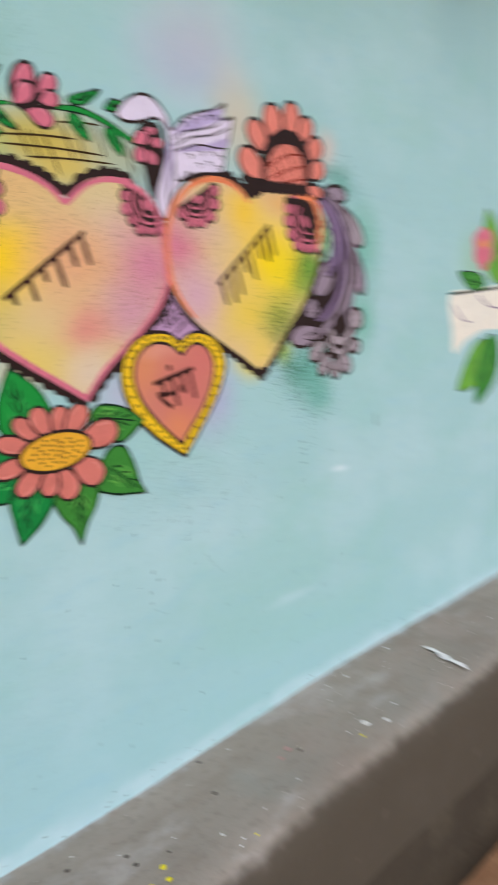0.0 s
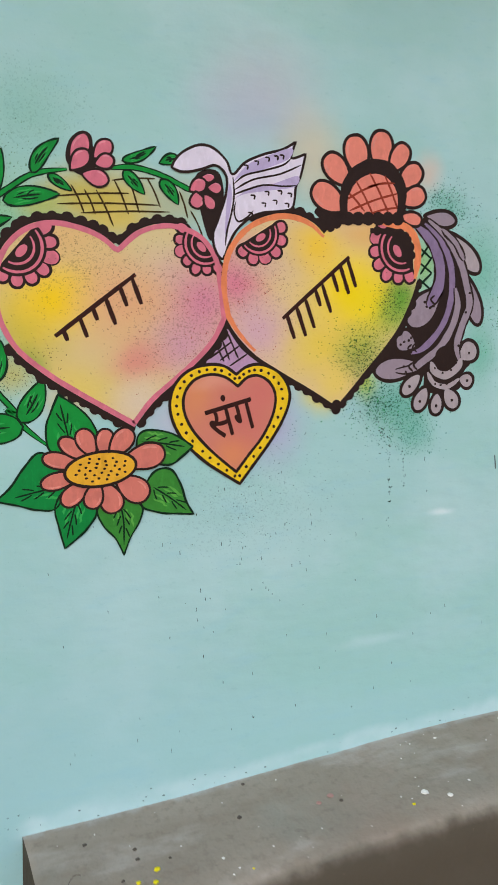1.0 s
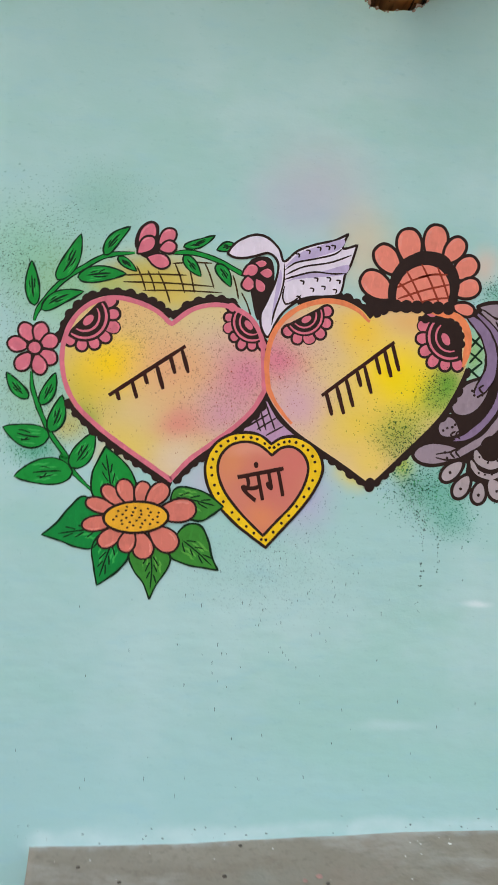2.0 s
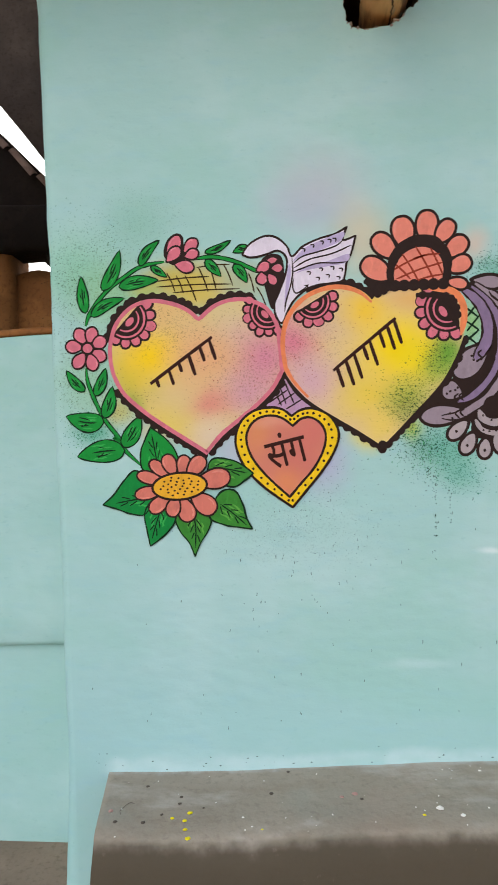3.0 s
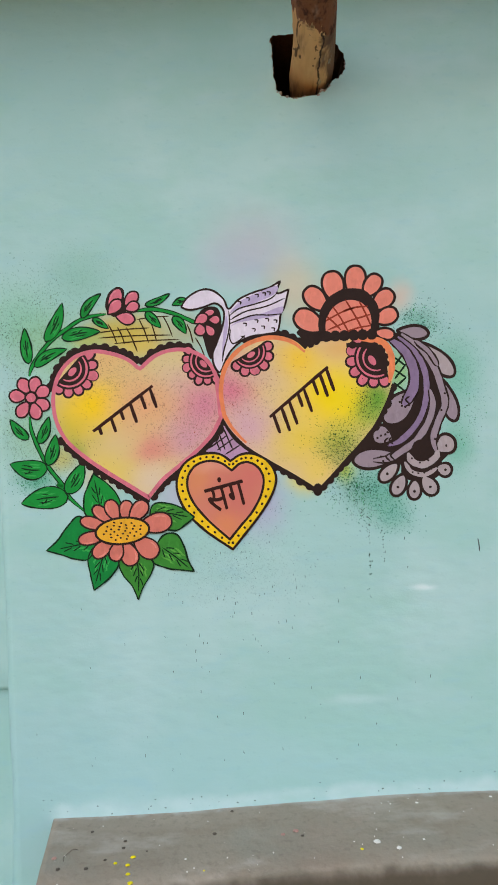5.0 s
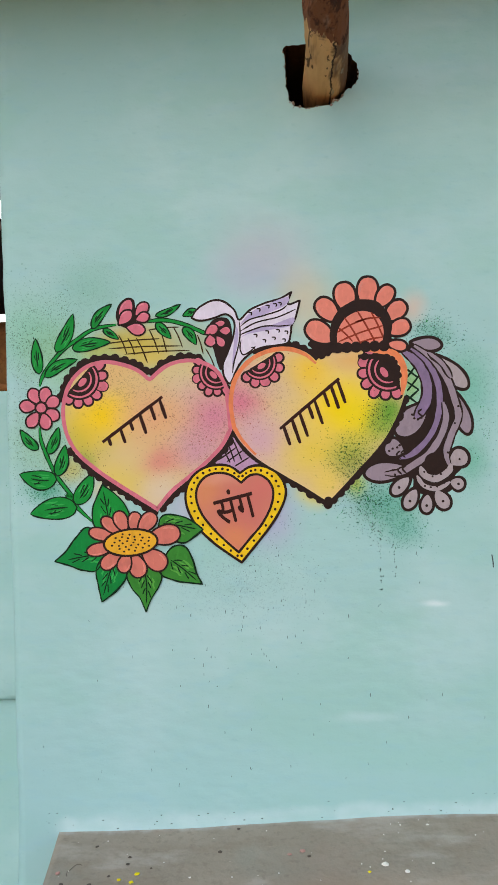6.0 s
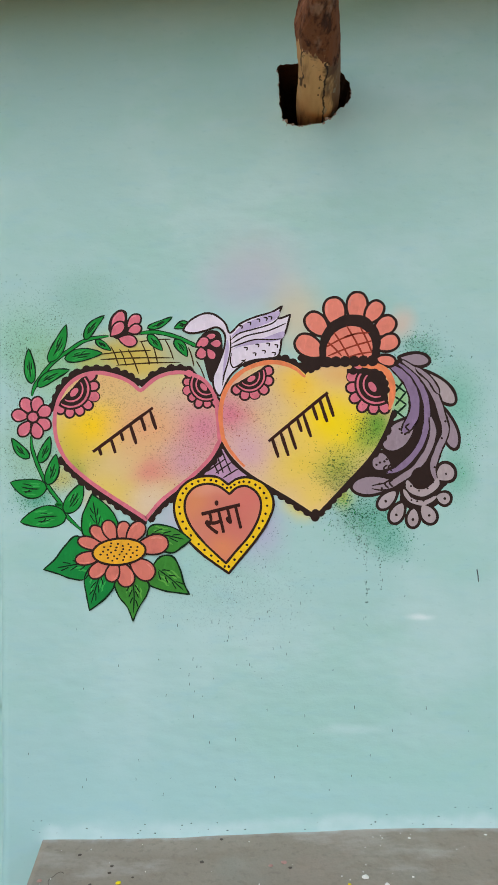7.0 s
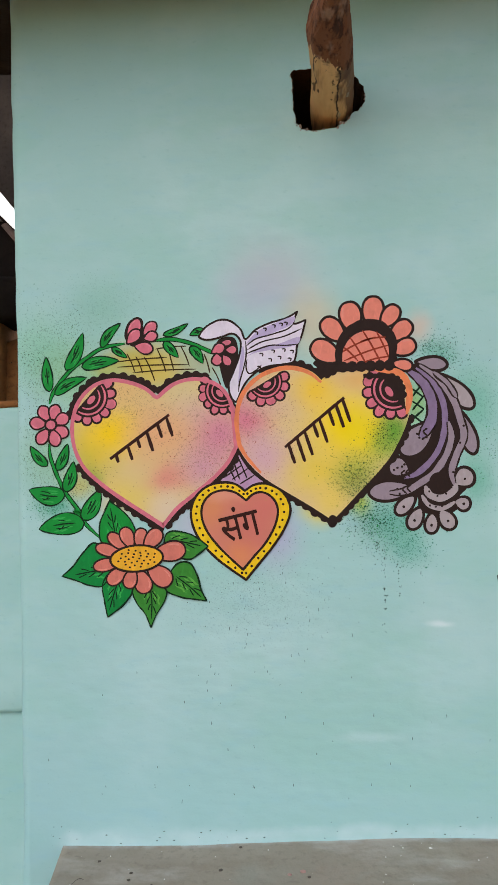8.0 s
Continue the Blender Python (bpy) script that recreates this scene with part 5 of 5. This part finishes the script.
for x0, z0, z1, count in ((*(0.8438, 1.0670), 0.20, 34), (*(0.8728, 1.0347), 0.08, 12), (*(0.8286, 1.0864), 0.06, 16)):
    for i in range(count):
        a.dot((x0 + random.gauss(0, 0.003), z0 - z1 * random.random() ** 1.6), random.uniform(0.0008, 0.0018), BLACK_GREEN, 0, 5)
for x0, z0, spread, count, up in ((*(0.8451, 1.3308), 0.0169, 80, 12.5), (*(0.7851, 1.2260), 0.0169, 120, 12.5), (*(0.8069, 1.1572), 0.0208, 60, 0), (*(0.8244, 1.1249), 0.0169, 60, 0), (*(0.8575, 1.0988), 0.0312, 120, 0),
                                  (*(0.7671, 1.1192), 0.0234, 40, 0), (*(0.9867, 1.5216), 0.0182, 45, 0), (*(1.0710, 1.2879), 0.0286, 80, 0)):
    for i in range(count):
        a.dot((x0 + random.gauss(0, spread), z0 + random.gauss(0, spread)), random.uniform(0.0006, 0.0019) * (0.5 + 0.4 * random.random()), BLACK_GREEN if up or random.random() < 0.35 else GREEN_DEEP, up, 5)
# droplets round the vine, and a brown mist over the hearts
for x0, z0, sx, sz, count, paint_, up in ((0.035, 1.535, 0.026, 0.03, 210, BLACK_GREEN, 0), (0.12, 1.60, 0.035, 0.02, 90, BLACK_GREEN, 0), (0.03, 1.44, 0.02, 0.05, 130, BLACK_GREEN, 0), (0.06, 1.19, 0.03, 0.03, 240, GREEN_DEEP, 0), (0.12, 1.235, 0.016, 0.025, 170, BLACK_GREEN, 0), (0.155, 1.215, 0.02, 0.016, 120, OLIVE_INK, 0),
                                          (0.03, 1.30, 0.02, 0.06, 90, BLACK_GREEN, 0), (0.44, 1.30, 0.055, 0.06, 340, RUST, 12.5), (0.25, 1.41, 0.07, 0.045, 110, OLIVE_INK, 12.5), (0.18, 1.25, 0.025, 0.03, 120, OLIVE_INK, 12.5), (0.56, 1.33, 0.03, 0.06, 260, RUST, 12.5), (0.68, 1.42, 0.06, 0.03, 110, RUST, 12.5),
                                          (0.62, 1.09, 0.045, 0.06, 160, fleck_mat, 0), (0.86, 1.33, 0.022, 0.03, 220, BLACK_GREEN, 12.5), (0.80, 1.21, 0.025, 0.025, 200, BLACK_GREEN, 12.5), (1.02, 1.47, 0.03, 0.05, 160, BLACK_GREEN, 0), (0.97, 1.53, 0.022, 0.016, 130, BLACK_GREEN, 0), (0.83, 1.11, 0.028, 0.03, 170, BLACK_GREEN, 0)):
    for i in range(count):
        p = Vector((random.gauss(x0, sx), random.gauss(z0, sz)))
        if up and not (inside(p, out_a) or inside(p, out_b)):
            continue
        a.dot(p, random.uniform(0.0004, 0.0011) * random.uniform(0.6, 1.2), paint_, up, 5)
for i in range(60):
    x = random.uniform(0.05, 1.6)
    a.dot((x, BENCH + bench_rise(x) + 0.004 + 0.045 * random.random()), random.uniform(0.0008, 0.003), fleck_mat, 0, 5, 0.5)
a.line([(1.0953, 1.0072), (1.0974, 0.9921), (1.0982, 0.9769)], 0.0026, fleck_mat, 0)
tagged(a.make("paint_spatter"), "fine dark and green droplets of spray paint", "spatter", kind="stuff")


def crumb(x, y, r, key, name, label):
    """A small crumb or dried drop of paint on the bench."""
    bm = bmesh.new()
    bmesh.ops.create_icosphere(bm, subdivisions=2, radius=1.0)
    r *= 0.68
    for v in bm.verts:
        v.co *= 1 + 0.35 * noise.noise(v.co * 1.7 + Vector((x * 50, y * 50, 0)))
        v.co = Vector((v.co.x * r, v.co.y * r, max(-0.3, v.co.z) * r * 0.35))
    z = BENCH + bench_rise(x) + (0.001 if y > -0.19 else 0.0005 - (abs(y) - 0.19) * 0.09 if y > -0.235 else -0.0035 - (abs(y) - 0.235) * 0.43)
    ob = part(name, bm, crumb_mats[key])
    ob.matrix_basis = pose(x, y, z)
    return tagged(ob, label, "paint drop" if key == "yellow" else "crumb", key + " specks on the bench")


for x, y, r in ((0.269, -0.190, 0.006), (0.296, -0.198, 0.007), (0.303, -0.172, 0.008), (0.301, -0.225, 0.007), (0.309, -0.246, 0.008), (0.455, -0.230, 0.0035), (0.775, -0.205, 0.005)):
    crumb(x, y, r, "yellow", "paint_drop", "dried bright yellow paint drop on the clay bench")
for x, y, r in ((0.809, -0.186, 0.011), (0.849, -0.209, 0.008), (1.093, -0.03, 0.008), (0.904, -0.189, 0.004), (0.923, -0.042, 0.005), (0.414, -0.190, 0.004), (0.434, -0.220, 0.003), (0.421, -0.229, 0.003), (0.163, -0.242, 0.003)):
    crumb(x, y, r, "white", "plaster_crumb", "white plaster crumb lying on the clay bench")
for x, y, r in ((0.193, -0.065, 0.006), (0.275, -0.11, 0.006), (0.276, -0.136, 0.006), (0.245, -0.177, 0.005), (0.153, -0.200, 0.007), (0.211, -0.202, 0.007), (0.329, -0.154, 0.004), (0.469, -0.106, 0.007), (0.504, -0.018, 0.006), (0.658, -0.142, 0.006)):
    crumb(x, y, r, "dark", "dirt_crumb", "dark crumb of dirt on the clay bench")
for x, y, r in ((0.135, -0.163, 0.008), (0.617, -0.131, 0.007), (0.645, -0.121, 0.009)):
    crumb(x, y, r, "pink", "plaster_crumb", "faded pink crumb on the clay bench")
# streak of spilled white wash
bm = bmesh.new()
rows = []
for i in range(15):
    u = i / 14
    x, y, w = 1.155 - 0.03 * u * u + 0.004 * math.sin(u * 9), -0.10 - 0.135 * u, 0.009 * math.sin(math.pi * (0.1 + 0.85 * u)) * (1 + 0.5 * math.sin(u * 17))
    rows.append([bm.verts.new((x + s * w, y, BENCH + bench_rise(x) + 0.005)) for s in (-1, 1)])
for p, q in zip(rows, rows[1:]):
    bm.faces.new((p[0], p[1], q[1], q[0]))
tagged(part("wash_streak", bm, crumb_mats["white"]), "streak of spilled white wash on the bench", "paint streak")
bm = bmesh.new()
for i in range(55):
    x, y = random.uniform(0.13, 1.5), random.uniform(-0.25, -0.02)
    r = random.uniform(0.0006, 0.0017)
    bmesh.ops.create_icosphere(bm, subdivisions=1, radius=r, matrix=pose(x, y, BENCH + bench_rise(x) + 0.002))
tagged(part("dust_specks", bm, crumb_mats["white"]), "fine pale specks scattered on the clay bench", "specks", kind="stuff")

# a curled fibre on the bench
bm = bmesh.new()
rows = []
for i in range(19):
    ang = radians(70 + 150 * i / 18)
    p = Vector((0.174 + 0.018 * math.cos(ang), -0.165 + 0.026 * math.sin(ang), BENCH + bench_rise(0.174) + 0.0035 + 0.002 * math.sin(i * 0.5)))
    rows.append([bm.verts.new(p + Vector((0.0006 * math.cos(k * math.tau / 5) * math.cos(ang), 0.0006 * math.cos(k * math.tau / 5) * math.sin(ang), 0.0006 * math.sin(k * math.tau / 5)))) for k in range(5)])
for p, q in zip(rows, rows[1:]):
    for k in range(5):
        bm.faces.new((p[k], p[(k + 1) % 5], q[(k + 1) % 5], q[k])).smooth = True
tagged(part("fibre", bm, crumb_mats["dark"]), "thin dark curled fibre lying on the clay bench", "fibre")
